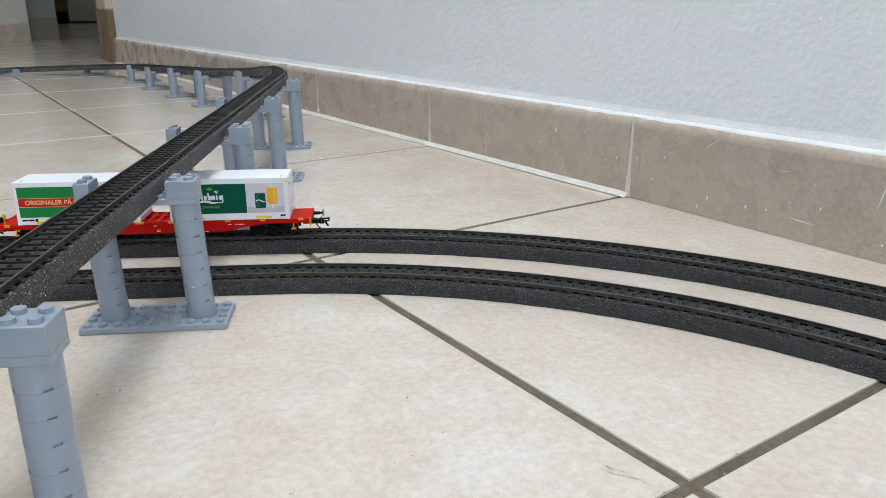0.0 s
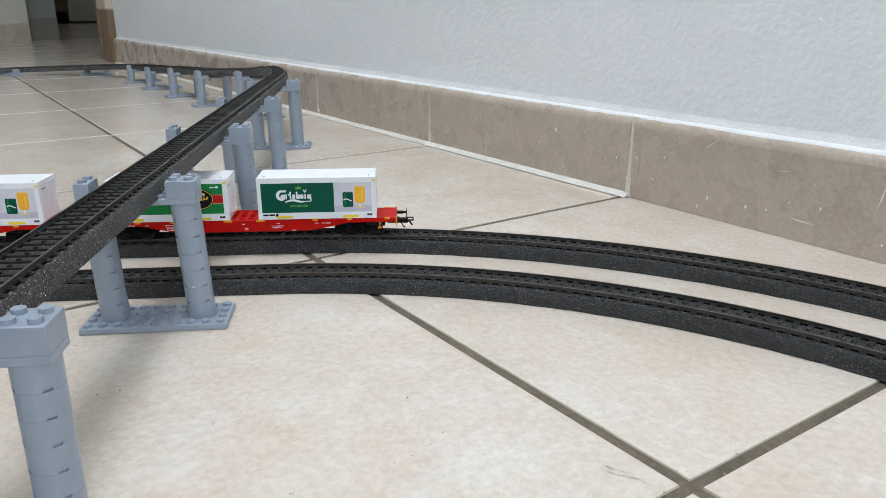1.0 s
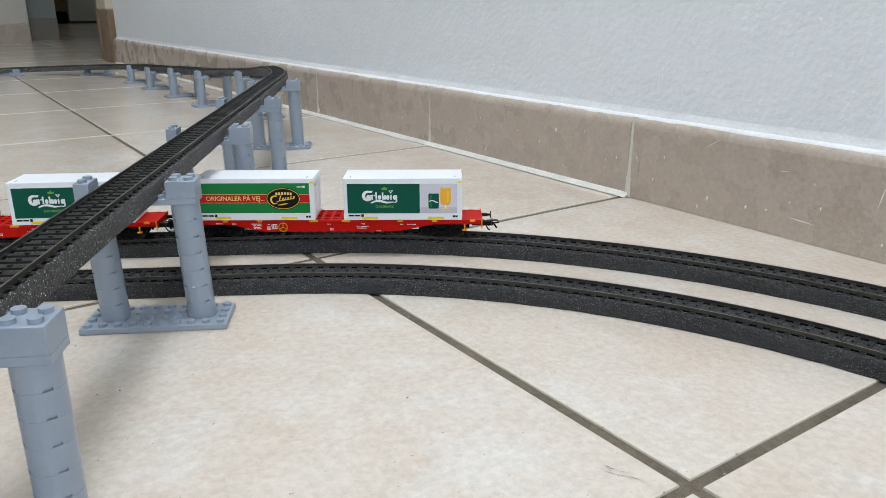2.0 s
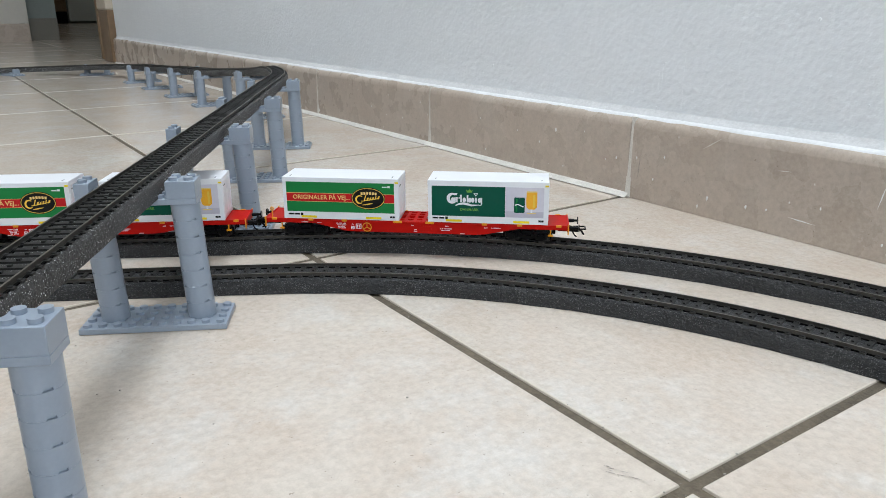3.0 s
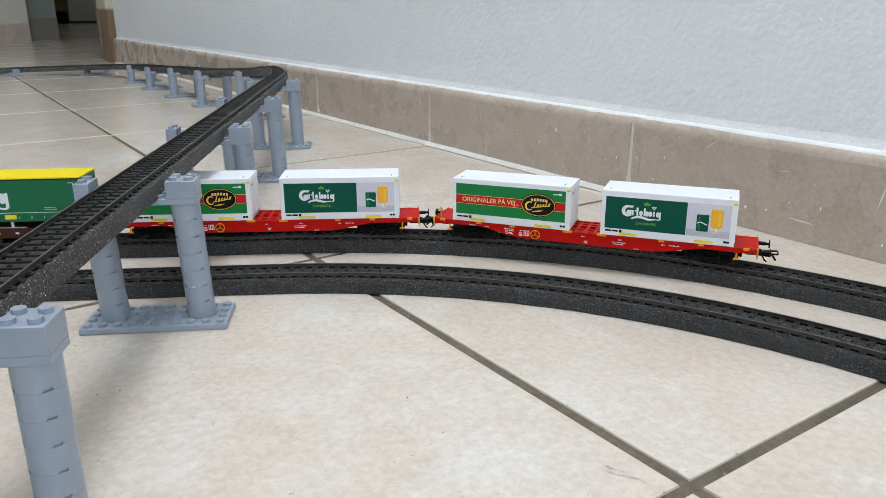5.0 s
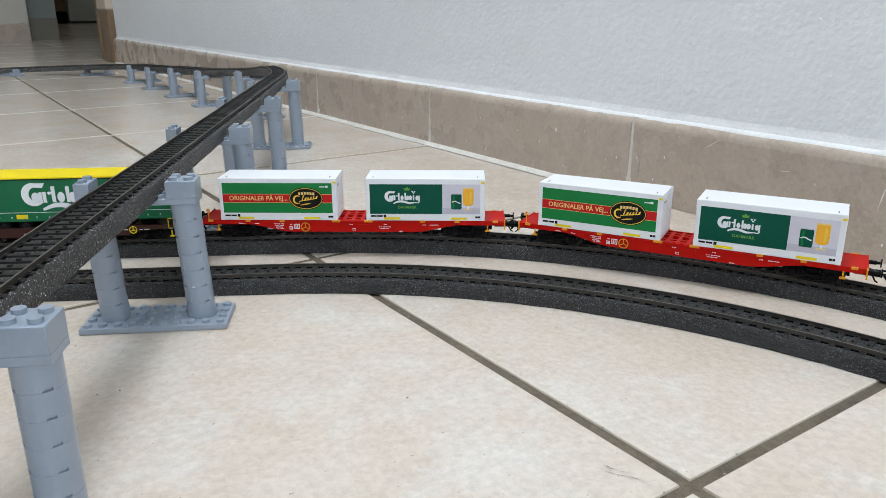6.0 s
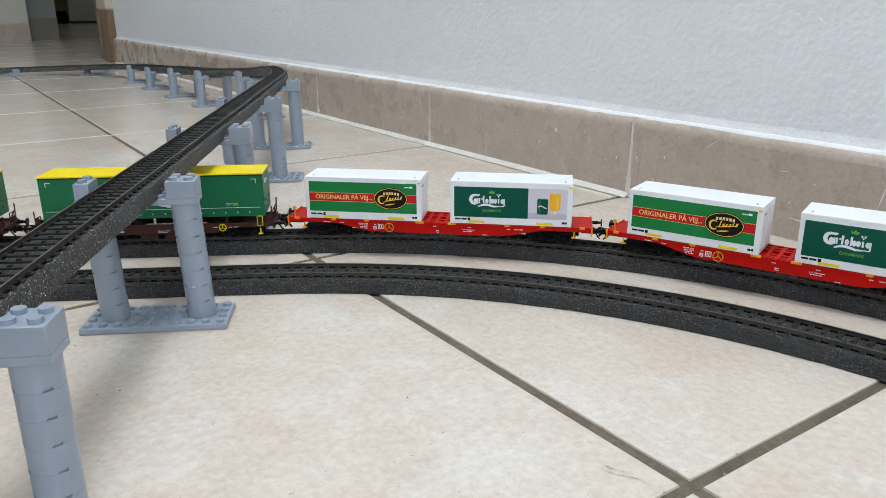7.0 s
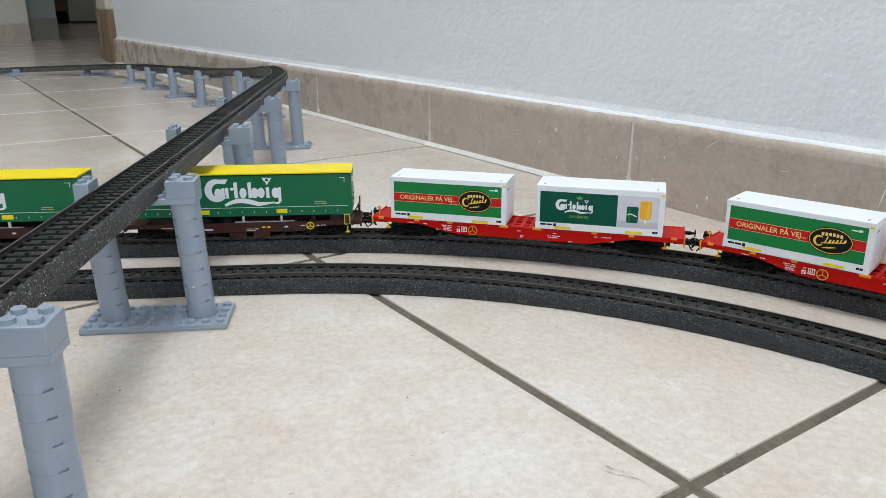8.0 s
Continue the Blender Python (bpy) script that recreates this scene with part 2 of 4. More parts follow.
def prism(bm, outline, y0, y1):
    """Extrudes an outline of (x, z) from y0 to y1."""
    a = [bm.verts.new((x, y0, z)) for x, z in outline]
    b = [bm.verts.new((x, y1, z)) for x, z in outline]
    bm.faces.new(a)
    bm.faces.new(b[::-1])
    n = len(a)
    for i in range(n):
        bm.faces.new((a[i], b[i], b[(i + 1) % n], a[(i + 1) % n]))
    bmesh.ops.recalc_face_normals(bm, faces=bm.faces)
    return bm


def stroke_line(x, z, c, s, ln):
    """A thin pointed stroke centred at (x, z)."""
    h, w = ln / 2, ln * 0.012 + 0.0002
    return [(x - c * h, z - s * h), (x - c * h * 0.2 + s * w, z - s * h * 0.2 - c * w), (x + c * h, z + s * h), (x + c * h * 0.1 - s * w, z + s * h * 0.1 + c * w)]


def ellipse(cx, cz, rx, rz, n=32):
    return [(cx + rx * math.cos(2 * math.pi * i / n), cz + rz * math.sin(2 * math.pi * i / n)) for i in range(n)]


def group_empty(name, label, category, m=None, group="", kind=""):
    e = new(name)
    e.empty_display_size = 0.01
    if m is not None:
        e.matrix_basis = m
    return tagged(e, label, category, group, kind)


def lettering(name, text, size, m, material, parent, width=None, label=""):
    """Raised lettering as a mesh, centred, in the plane of m."""
    cu = bpy.data.curves.new(name, "FONT")
    cu.body, cu.size, cu.align_x, cu.align_y, cu.extrude, cu.resolution_u, cu.offset = text, size, "CENTER", "CENTER", 0.00003, 3, size * 0.010
    tmp = new(name, cu)
    bpy.context.view_layer.update()
    me = bpy.data.meshes.new_from_object(tmp.evaluated_get(bpy.context.evaluated_depsgraph_get()))
    bpy.data.objects.remove(tmp)
    if width:
        xs = [v.co.x for v in me.vertices]
        k = width / (max(xs) - min(xs))
        for v in me.vertices:
            v.co.x *= k
    me.transform(m)
    me.materials.clear()
    me.materials.append(material)
    ob = new(name, me)
    ob.parent = parent
    return tagged(ob, label)


# ---------------------------------------------------------------- room
T = 0.32817                       # tile pitch
X0, Y0 = -0.1487, 0.2150          # a crossing of the joints
WALL_Y = 0.5323                   # face of the skirting
JOINT = 0.0058
X_MIN, X_MAX, Y_MIN = -9.0, 2.2, -2.5


def slab(name, x0, x1, y0, y1, z0, z1, material, label="", kind="structure", category=""):
    ob = part(name, box(bmesh.new(), x0, x1, y0, y1, z0, z1), material)
    return tagged(ob, label, category, "", kind)


floor = slab("floor", X_MIN, X_MAX, Y_MIN, 2.6, -0.06, -0.0014, M_GROUT_DARK, "beige stone-look ceramic tile floor with grey joints", category="floor")
# skirted wall beside the track, ending at a door opening
WALL_END = -2.575


def window_wall(name, axis, at, thick, lo, hi, o0, o1, label, sill=0.6, head=2.15):
    """A wall with one window opening; axis 'x': the wall stands across x."""
    e = group_empty(name, label, "wall", kind="structure")
    for a0, a1, z0, z1 in ((lo, o0, -0.05, 2.55), (o1, hi, -0.05, 2.55), (o0, o1, -0.05, sill), (o0, o1, head, 2.55)):
        b = box(bmesh.new(), at, at + thick, a0, a1, z0, z1) if axis == "x" else box(bmesh.new(), a0, a1, at, at + thick, z0, z1)
        part("wall_section", b, M_PLASTER, e)
    return e


slab("wall_north", WALL_END, X_MAX + 0.1, WALL_FACE, WALL_FACE + 0.12, -0.05, 2.55, M_PLASTER, "white rough-plastered wall with uneven brushed paint", category="wall")
# unseen wall; its window is assumed and holds the side lamp
window_wall("wall_east", "x", X_MAX, 0.1, Y_MIN - 0.1, WALL_Y + 0.011, -1.4, 0.2, "unseen white plastered wall with an assumed window opening")
slab("wall_south", -4.52, X_MAX, Y_MIN - 0.1, Y_MIN, -0.05, 2.55, M_PLASTER, "plain white plastered wall", category="wall")
# unseen ceiling; its opening is added for the lamp over the track
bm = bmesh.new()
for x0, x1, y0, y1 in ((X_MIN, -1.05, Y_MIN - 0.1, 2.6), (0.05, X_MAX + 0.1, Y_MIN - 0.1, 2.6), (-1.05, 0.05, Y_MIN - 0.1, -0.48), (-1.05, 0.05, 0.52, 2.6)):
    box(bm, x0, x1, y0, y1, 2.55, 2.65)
tagged(part("ceiling", bm, M_CEIL), "plain white ceiling with an added opening for the overhead lamp", "ceiling", "", "structure")
# the partition across the far end, the hall behind it
slab("wall_west", -4.52, -4.40, Y_MIN, 0.525, -0.05, 2.55, M_WALL_SHADED, "plastered partition wall beside the passage, cream tone for its shade", category="wall")
slab("wall_hall", -4.64, -4.50, 0.527, 0.668, -0.05, 2.55, M_HALL_SHADED, "wall end in the hall, coloured dark for its shade", category="wall")
slab("wall_hall_far", -8.62, -8.5, 0.0, 2.6, -0.05, 2.55, M_SHADE, "grey-white far wall of the hall", category="wall")
slab("wall_hall_north", -8.5, -2.58, 2.5, 2.6, -0.05, 2.55, M_SHADE, "grey-white side wall of the hall", category="wall")
slab("wall_hall_return", -2.70, -2.58, WALL_Y + 0.13, 2.5, -0.05, 2.55, M_SHADE, "grey-white hall wall behind the door frame", category="wall")
slab("wall_hall_south", -8.5, -4.52, -1.0, -0.9, -0.05, 2.55, M_SHADE, "grey-white hall wall", category="wall")


def skirting_run(name, label, along, start, length_, n, at, height, mat_tile, thick=0.011, shift={}):
    """A row of skirting tiles with rounded top edges. along 'x': faces -y; along 'y': faces +x."""
    e = group_empty(name, label, "skirting", kind="structure")
    for i in range(n):
        a1 = start - i * length_ - 0.002 + shift.get(i, 0.0)
        a0 = start - (i + 1) * length_ + 0.002 + shift.get(i + 1, 0.0)
        bm = bmesh.new()
        if along == "x":
            box(bm, a0, a1, at, at + thick - 0.0005, 0.0, height)
            top = [ed for ed in bm.edges if all(v.co.z > height - 1e-6 and v.co.y < at + 1e-6 for v in ed.verts)]
        else:
            box(bm, at - thick + 0.0005, at, a0, a1, 0.0, height)
            top = [ed for ed in bm.edges if all(v.co.z > height - 1e-6 and v.co.x > at - 1e-6 for v in ed.verts)]
        bmesh.ops.bevel(bm, geom=top, offset=0.0098, segments=6, affect="EDGES", profile=0.5)
        me = finish("skirting_tile", bm, mat_tile, "edges")
        off = Vector(((a0 + a1) / 2, at, 0)) if along == "x" else Vector((at, (a0 + a1) / 2, 0))
        me.transform(Matrix.Translation(-off))
        ob = part("skirting_tile", me, None, e)
        ob.location = off
    return e


SK_H = 0.0755
SK_SHIFT = {7: 0.0055, 8: -0.0012}    # skirting joints a little off the floor joints
sk = skirting_run("baseboard_north", "beige ceramic tile skirting with white grout joints", "x", X0 + 6 * T, T, 14, WALL_Y, SK_H, M_SKIRT, shift=SK_SHIFT)
bm = bmesh.new()
for i in range(-6, 8):
    x = X0 - i * T + SK_SHIFT.get(i + 6, 0.0)
    bm.verts.ensure_lookup_table()
    box(bm, x - 0.0027, x + 0.0027, WALL_Y - 0.0007, WALL_Y + 0.010, 0, SK_H - 0.001)
    bm.verts.ensure_lookup_table()
    for v in bm.verts[-8:]:
        v.co.x += 0.0006 * noise.noise((v.co.x * 300, v.co.z * 200, 3))
        if v.co.z > SK_H * 0.8:
            v.co.y = max(v.co.y, WALL_Y + 0.002)
    bm.verts.ensure_lookup_table()
part("joint_grout", bm, M_JOINT, sk)
# uneven caulk along the top of the skirting and at its foot
bm = bmesh.new()
prev = None
x = X_MAX - 0.01
while x > WALL_END:
    up = 0.0075 + 0.0028 * noise.noise((x * 9, 1.0, 0)) + 0.0012 * noise.noise((x * 60, 1.0, 0))
    end = radians(42 + 16 * noise.noise((x * 13, 4.0, 0)) + 6 * noise.noise((x * 75, 4.0, 0)))
    prof = [(WALL_FACE + 0.0004, SK_H + up), (WALL_FACE - 0.0008, SK_H + up * 0.55), (WALL_FACE - 0.0022, SK_H + 0.0016)]
    for q in range(1, 6):
        th, rad = end * q / 5, 0.0098 + 0.0007 * (1 - q / 5) - (0.0004 if q == 5 else 0.0)
        prof.append((WALL_Y + 0.0098 - rad * math.sin(th), SK_H - 0.0098 + rad * math.cos(th)))
    sec = [bm.verts.new((x, yy, zz)) for yy, zz in prof]
    if prev:
        for k in range(len(sec) - 1):
            bm.faces.new((prev[k], prev[k + 1], sec[k + 1], sec[k]))
    prev = sec
    x -= 0.0025
bmesh.ops.recalc_face_normals(bm, faces=bm.faces)
part("caulk_bead", bm, M_CAULK, sk, "uneven white caulk bead", True)
bm = bmesh.new()
prev = None
x = -0.47
while x > WALL_END:
    w = 0.0058 + 0.0022 * noise.noise((x * 20, 7.0, 0)) + 0.0006 * noise.noise((x * 60, 2.0, 0))
    sec = [bm.verts.new((x, WALL_Y + 0.0002, 0.0045)), bm.verts.new((x, WALL_Y - w, 0.0004))]
    if prev:
        bm.faces.new((prev[0], prev[1], sec[1], sec[0]))
    prev = sec
    x -= 0.003
bmesh.ops.recalc_face_normals(bm, faces=bm.faces)
part("foot_grout", bm, M_JOINT, sk, "", True)
skirting_run("baseboard_west", "beige tile skirting on the partition", "y", 0.525, T, 9, -4.389, 0.086, M_SKIRT)
skirting_run("baseboard_hall", "tiled skirting of the hall wall, darkened as in shade", "y", 0.670, 0.145, 1, -4.489, 0.108, M_SKIRT_SHADED)

# dried paint drops and scuffs on the skirting, nibs and a seam in the plaster
rng = random.Random(5)
bm = bmesh.new()
for k in range(70):
    x, z = rng.uniform(-1.6, 0.05), rng.uniform(0.006, SK_H - 0.010)
    r = rng.uniform(0.0005, 0.0012) * (1.6 if k % 9 == 0 else 1.0)
    q = bmesh.ops.create_icosphere(bm, subdivisions=1, radius=r)
    for v in q["verts"]:
        v.co = Vector((x + v.co.x * 0.7, WALL_Y + v.co.y * 0.35, z + v.co.z * rng.choice((1.0, 1.3, 1.8))))
tagged(part("paint_drop", bm, M_DROP, sk, "", True), kind="stuff")
for x, z, a, ln, mt in ((-0.385, 0.062, 32, 0.020, M_JOINT), (-0.245, 0.046, 78, 0.020, M_DROP), (-0.30, 0.016, -4, 0.022, M_DROP), (-0.168, 0.020, -10, 0.032, M_DROP), (-0.318, 0.051, 4, 0.012, M_JOINT), (-0.235, 0.068, 12, 0.008, M_DROP), (-0.46, 0.03, 85, 0.018, M_SCUFF)):
    bm = bmesh.new()
    c, sn = math.cos(radians(a)), math.sin(radians(a))
    prism(bm, stroke_line(x, z, c, sn, ln), WALL_Y - 0.00025, WALL_Y + 0.0002)
    part("scratch", bm, mt, sk)
bm = bmesh.new()
for k in range(260):
    x, z = rng.uniform(-2.2, 0.25), SK_H + rng.uniform(0.004, 0.26)
    r = rng.choice((0.0006, 0.0008, 0.001, 0.0014)) * rng.uniform(0.7, 1.2)
    q = bmesh.ops.create_icosphere(bm, subdivisions=1, radius=r)
    for v in q["verts"]:
        v.co = Vector((x + v.co.x, WALL_FACE + v.co.y * 0.4, z + v.co.z * rng.uniform(0.8, 1.6)))
tagged(part("plaster_nib", bm, M_PLASTER, bpy.data.objects["wall_north"], "", True), kind="stuff")
bm = bmesh.new()
for x, z0, z1, w in ((-0.430, 0.084, 0.134, 0.0026), (-0.456, 0.100, 0.116, 0.0020), (-0.452, 0.108, 0.122, 0.0014), (-0.478, 0.098, 0.108, 0.0016)):
    prism(bm, [(x - w, z0), (x + w, z0), (x + w * 0.6, (z0 + z1) / 2), (x + w * 0.8, z1), (x - w * 0.4, z1), (x - w * 0.8, (z0 + z1) / 2)], WALL_FACE - 0.0001, WALL_FACE + 0.001)
part("plaster_seam", bm, M_PLASTER, bpy.data.objects["wall_north"])

# unclear post at the wall end, wood with cream top, modelled as a door frame
e = group_empty("door_1", "brown wooden post with cream top at the wall end", "door", kind="structure")
part("jamb", box(bmesh.new(), -2.70, WALL_END - 0.003, 0.524, WALL_Y + 0.125, 0, 0.158, 0.004), M_WOOD, e, "brown wooden foot of the post")
part("jamb_edge", box(bmesh.new(), -2.722, -2.702, 0.519, WALL_Y + 0.125, 0.004, 2.05, 0.006), M_WOOD, e)
part("jamb_casing", box(bmesh.new(), -2.70, WALL_END - 0.003, 0.521, WALL_Y + 0.125, 0.158, 2.05, 0.004), M_CASING, e, "cream upper part of the post")
# far door and a stop in the hall
e = group_empty("door_2", "pale grey-green far door standing ajar", "door", kind="structure")
part("door_leaf", box(bmesh.new(), -8.40, -8.36, 1.36, 2.04, 0.02, 2.04, 0.004), M_DOOR, e)
part("door_jamb", box(bmesh.new(), -8.46, -8.40, 1.23, 1.35, 0.11, 2.08, 0.004), M_WOOD, e)
part("jamb_foot", box(bmesh.new(), -8.46, -8.39, 1.20, 1.345, 0.0, 0.11, 0.004), M_BLACK, e, "black foot of the door post")

# ---------------------------------------------------------------- tracks
BED_H, RAIL_Z = 0.0100, 0.0127    # heights over the support


def arc_path(centre, radius, phi0, phi1, lead, step):
    """Points (x, y, z, heading) of a straight lead-in that runs into a clockwise arc."""
    pts = []
    c = Vector(centre)
    t = Vector((math.sin(phi0), -math.cos(phi0)))
    start = c + radius * Vector((math.cos(phi0), math.sin(phi0)))
    n = max(2, round(lead / step))
    for i in range(n):
        p = start - t * lead * (1 - i / n)
        pts.append((p.x, p.y, 0.0, math.atan2(t.y, t.x)))
    n = round(radius * (phi0 - phi1) / step)
    for i in range(n + 1):
        a = phi0 + (phi1 - phi0) * i / n
        pts.append((c.x + radius * math.cos(a), c.y + radius * math.sin(a), 0.0, a - math.pi / 2))
    return pts


def sweep(bm, pts, profile, jitter=0.0):
    """Sweeps a closed profile of (side, height) along pts; side is to the left of the heading."""
    prev, first = None, None
    for k, (x, y, z, a) in enumerate(pts):
        if jitter and k in (0, len(pts) - 1):
            g = 0.00006 if k == 0 else -0.00006
            x, y = x + g * math.cos(a), y + g * math.sin(a)
        sec = []
        for j, (s, h) in enumerate(profile):
            d = jitter * noise.noise((k * 0.37, j * 5.1, z * 10)) if jitter else 0.0
            sec.append(bm.verts.new((x - math.sin(a) * (s + d), y + math.cos(a) * (s + d), z + h + d * 0.4)))
        if prev:
            n = len(sec)
            for i in range(n):
                bm.faces.new((prev[i], sec[i], sec[(i + 1) % n], prev[(i + 1) % n]))
        else:
            first = sec
        prev = sec
    bm.faces.new(first)
    bm.faces.new(prev[::-1])
    bmesh.ops.recalc_face_normals(bm, faces=bm.faces)
    return bm


def resample(pts, step):
    out, carry = [], 0.0
    for p, q in zip(pts, pts[1:]):
        d = math.dist(p[:2], q[:2])
        while carry < d:
            f = carry / d
            out.append(tuple(p[i] + (q[i] - p[i]) * f for i in range(4)))
            carry += step
        carry -= d
    return out


def tie_mesh():
    bm = bmesh.new()
    box(bm, -0.0014, 0.0014, -0.0113, 0.0113, -0.0010, 0.0008)
    box(bm, -0.0007, 0.0007, -0.0007, 0.0007, 0.0008, 0.0016)
    for s in (-1, 1):
        box(bm, -0.0009, 0.0009, s * 0.0087 - 0.0016, s * 0.0087 + 0.0016, 0.0008, 0.0012)
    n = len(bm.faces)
    # flat black strips paint the shaded gaps beside each rail's foot
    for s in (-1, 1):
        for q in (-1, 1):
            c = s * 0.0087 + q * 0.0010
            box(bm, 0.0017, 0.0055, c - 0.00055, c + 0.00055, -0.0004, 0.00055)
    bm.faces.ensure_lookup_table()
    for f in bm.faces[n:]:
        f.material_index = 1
    return finish("tie", bm, (M_TIE, M_GAP_SHADE))


TIE_MESH = tie_mesh()
TIE_STEP = 0.0072


def track(name, label, pts, single_until=None, foam=None):
    e = group_empty(name, label, "model track")
    w, b = 0.0128, BED_H
    prof = [(-w, 0.0), (-w + 0.0002, b * 0.5), (-w + 0.0005, b - 0.0010), (-w + 0.0014, b), (w - 0.0014, b), (w - 0.0005, b - 0.0010), (w - 0.0002, b * 0.5), (w, 0.0)]
    run = resample(pts, 0.005)
    for k in range(0, len(run) - 1, 36):
        part("foam_bed", sweep(bmesh.new(), run[k:k + 37], prof, 0.0004), foam or M_FOAM, e, "dark foam track bed with glints painted in as specks", True)
    fine = resample(pts, 0.006)
    for s in (-1, 1):
        c = s * 0.0087
        rail = [(c - 0.0005, b + 0.0004), (c - 0.0003, b + 0.0012), (c - 0.00042, RAIL_Z), (c + 0.00042, RAIL_Z), (c + 0.0003, b + 0.0012), (c + 0.0005, b + 0.0004)]
        bm = sweep(bmesh.new(), fine, rail)
        bm.faces.ensure_lookup_table()
        for i, f in enumerate(bm.faces):
            f.material_index = 0 if i % 6 == 2 else 1
        part("rail", bm, (M_RAIL, M_RAIL_WEB), e, "dull browned metal rail")
    rest = bmesh.new()
    for i, (x, y, z, a) in enumerate(resample(pts, TIE_STEP)):
        m = Matrix.Translation((x, y, z + b)) @ Matrix.Rotation(a, 4, "Z")
        if i < 290 and (single_until is None or x > single_until):
            ob = part("tie", TIE_MESH, None, e)
            ob.matrix_basis = m
        else:
            k = len(rest.verts)
            rest.from_mesh(TIE_MESH)
            rest.verts.ensure_lookup_table()
            bmesh.ops.transform(rest, matrix=m, verts=rest.verts[k:])
    if rest.verts:
        tagged(part("tie_row", rest, (M_TIE, M_GAP_SHADE), e), kind="stuff")
    else:
        rest.free()
    return e


CENTRE = (-0.0733, -0.0448)
R_BACK, R_FRONT = 0.5035, 0.4222
PHI0 = radians(150)
track("curved_track", "dark model railway track curving across tiles, carrying the train", arc_path(CENTRE, R_BACK, PHI0, radians(40), 0.93, 0.01))
track("curved_track", "empty dark model railway track curving on the tile floor", arc_path(CENTRE, R_FRONT, PHI0, radians(40), 0.93, 0.01))

# the raised line: level straight, bend along the wall, falling grade, bend at the far end
CAP = 0.0704
DIR = radians(150.2)
D2, E2 = Vector((math.cos(DIR), math.sin(DIR))), Vector((math.sin(DIR), -math.cos(DIR)))
PIER_1 = Vector((-0.4240, 0.0929))
EL_SHIFT = -0.004                 # the track lies a little off the middle of its piers


def raised_line():
    pts = []
    o = PIER_1 + E2 * EL_SHIFT
    r = 0.4375
    y_far = 0.444
    turn = math.pi - DIR
    k = (y_far - o.y) / D2.y
    corner = o + D2 * k
    a = corner - D2 * r * math.tan(turn / 2)
    start = o - D2 * 0.42
    n = 60
    for i in range(n):
        p = start.lerp(a, i / n)
        pts.append([p.x, p.y, 0, DIR])
    c = a + Vector((-D2.y, D2.x)) * r
    n = 24
    for i in range(n):
        b = DIR - math.pi / 2 + turn * i / n
        pts.append([c.x + r * math.cos(b), c.y + r * math.sin(b), 0, b + math.pi / 2])
    x1 = -1.93
    xs = c.x
    for i in range(40):
        pts.append([xs + (x1 - xs) * i / 40, y_far, 0, math.pi])
    r2 = 0.40
    for i in range(41):
        b = math.pi / 2 + math.pi / 2 * i / 40
        pts.append([x1 + r2 * math.cos(b), y_far - r2 + r2 * math.sin(b), 0, b + math.pi / 2])
    pts.append([x1 - r2, y_far - r2 - 0.5, 0, math.pi * 1.5])
    return pts


def grade(x, y):
    """Height of the raised line's support."""
    keys = ((-1.10, CAP), (-1.165, 0.0630), (-1.369, 0.0485), (-1.5424, 0.0410), (-1.72, 0.0325), (-1.886, 0.0255))
    if x >= keys[0][0]:
        return CAP
    for (xa, za), (xb, zb) in zip(keys, keys[1:]):
        if x >= xb:
            return za + (zb - za) * (x - xa) / (xb - xa)
    return max(-0.0032, 0.0255 - (0.444 - y) * 0.0025 - (-1.886 - x) * 0.0535)


LINE = [(x, y, grade(x, y) + 0.0032, a) for x, y, z, a in raised_line()]
track("raised_track", "dark model railway track raised on grey toy-brick piers", LINE, -1.2, M_FOAM_LIT)

# ---------------------------------------------------------------- piers of toy bricks
U = 0.008


def stud(bm, x, y, z, seg=14):
    r = bmesh.ops.create_cone(bm, cap_ends=True, segments=seg, radius1=0.0024, radius2=0.0024, depth=0.0017)
    bmesh.ops.translate(bm, verts=r["verts"], vec=(x, y, z + 0.00085))
    return bm


def round_brick_mesh(h, notch):
    """A round two-by-two brick: fine chamfers at its seams and four small notches at its foot."""
    seg = 32
    r, ch = 0.00775, 0.00016
    vs, fs = [], []

    def loop(rad, z):
        k = len(vs)
        vs.extend((rad * math.cos(2 * math.pi * i / seg), rad * math.sin(2 * math.pi * i / seg), z) for i in range(seg))
        return k
    zs = [(r - ch, 0), (r, ch), (r, 0.0011), (r, h - ch), (r - ch, h)]
    ks = [loop(*q) for q in zs]
    cuts = {2, 3, 10, 11, 18, 19, 26, 27} if notch else set()
    for b in range(4):
        for i in range(seg):
            j = (i + 1) % seg
            if b < 2 and i in cuts:
                continue
            fs.append((ks[b] + i, ks[b] + j, ks[b + 1] + j, ks[b + 1] + i))
    deep = loop(r - 0.0010, 0), loop(r - 0.0010, 0.0011)
    for i in cuts:
        j = (i + 1) % seg
        fs.append((deep[0] + i, deep[0] + j, deep[1] + j, deep[1] + i))
        fs.append((deep[1] + i, deep[1] + j, ks[2] + j, ks[2] + i))
        for q in (i, j):
            if not (q in cuts and (q - 1) % seg in cuts):
                fs.append((ks[0] + q, ks[1] + q, ks[2] + q, deep[1] + q, deep[0] + q))
    fs.append(tuple(ks[4] + i for i in range(seg)))
    me = bpy.data.meshes.new("round_brick")
    me.from_pydata(vs, [], fs)
    me.materials.append(M_BRICK)
    for p in me.polygons:
        p.use_smooth = len(p.vertices) == 4
    me.set_sharp_from_angle(angle=radians(30))
    return me


ROUND = round_brick_mesh(0.0096, True)
ROUND_PLATE = round_brick_mesh(0.0032, True)


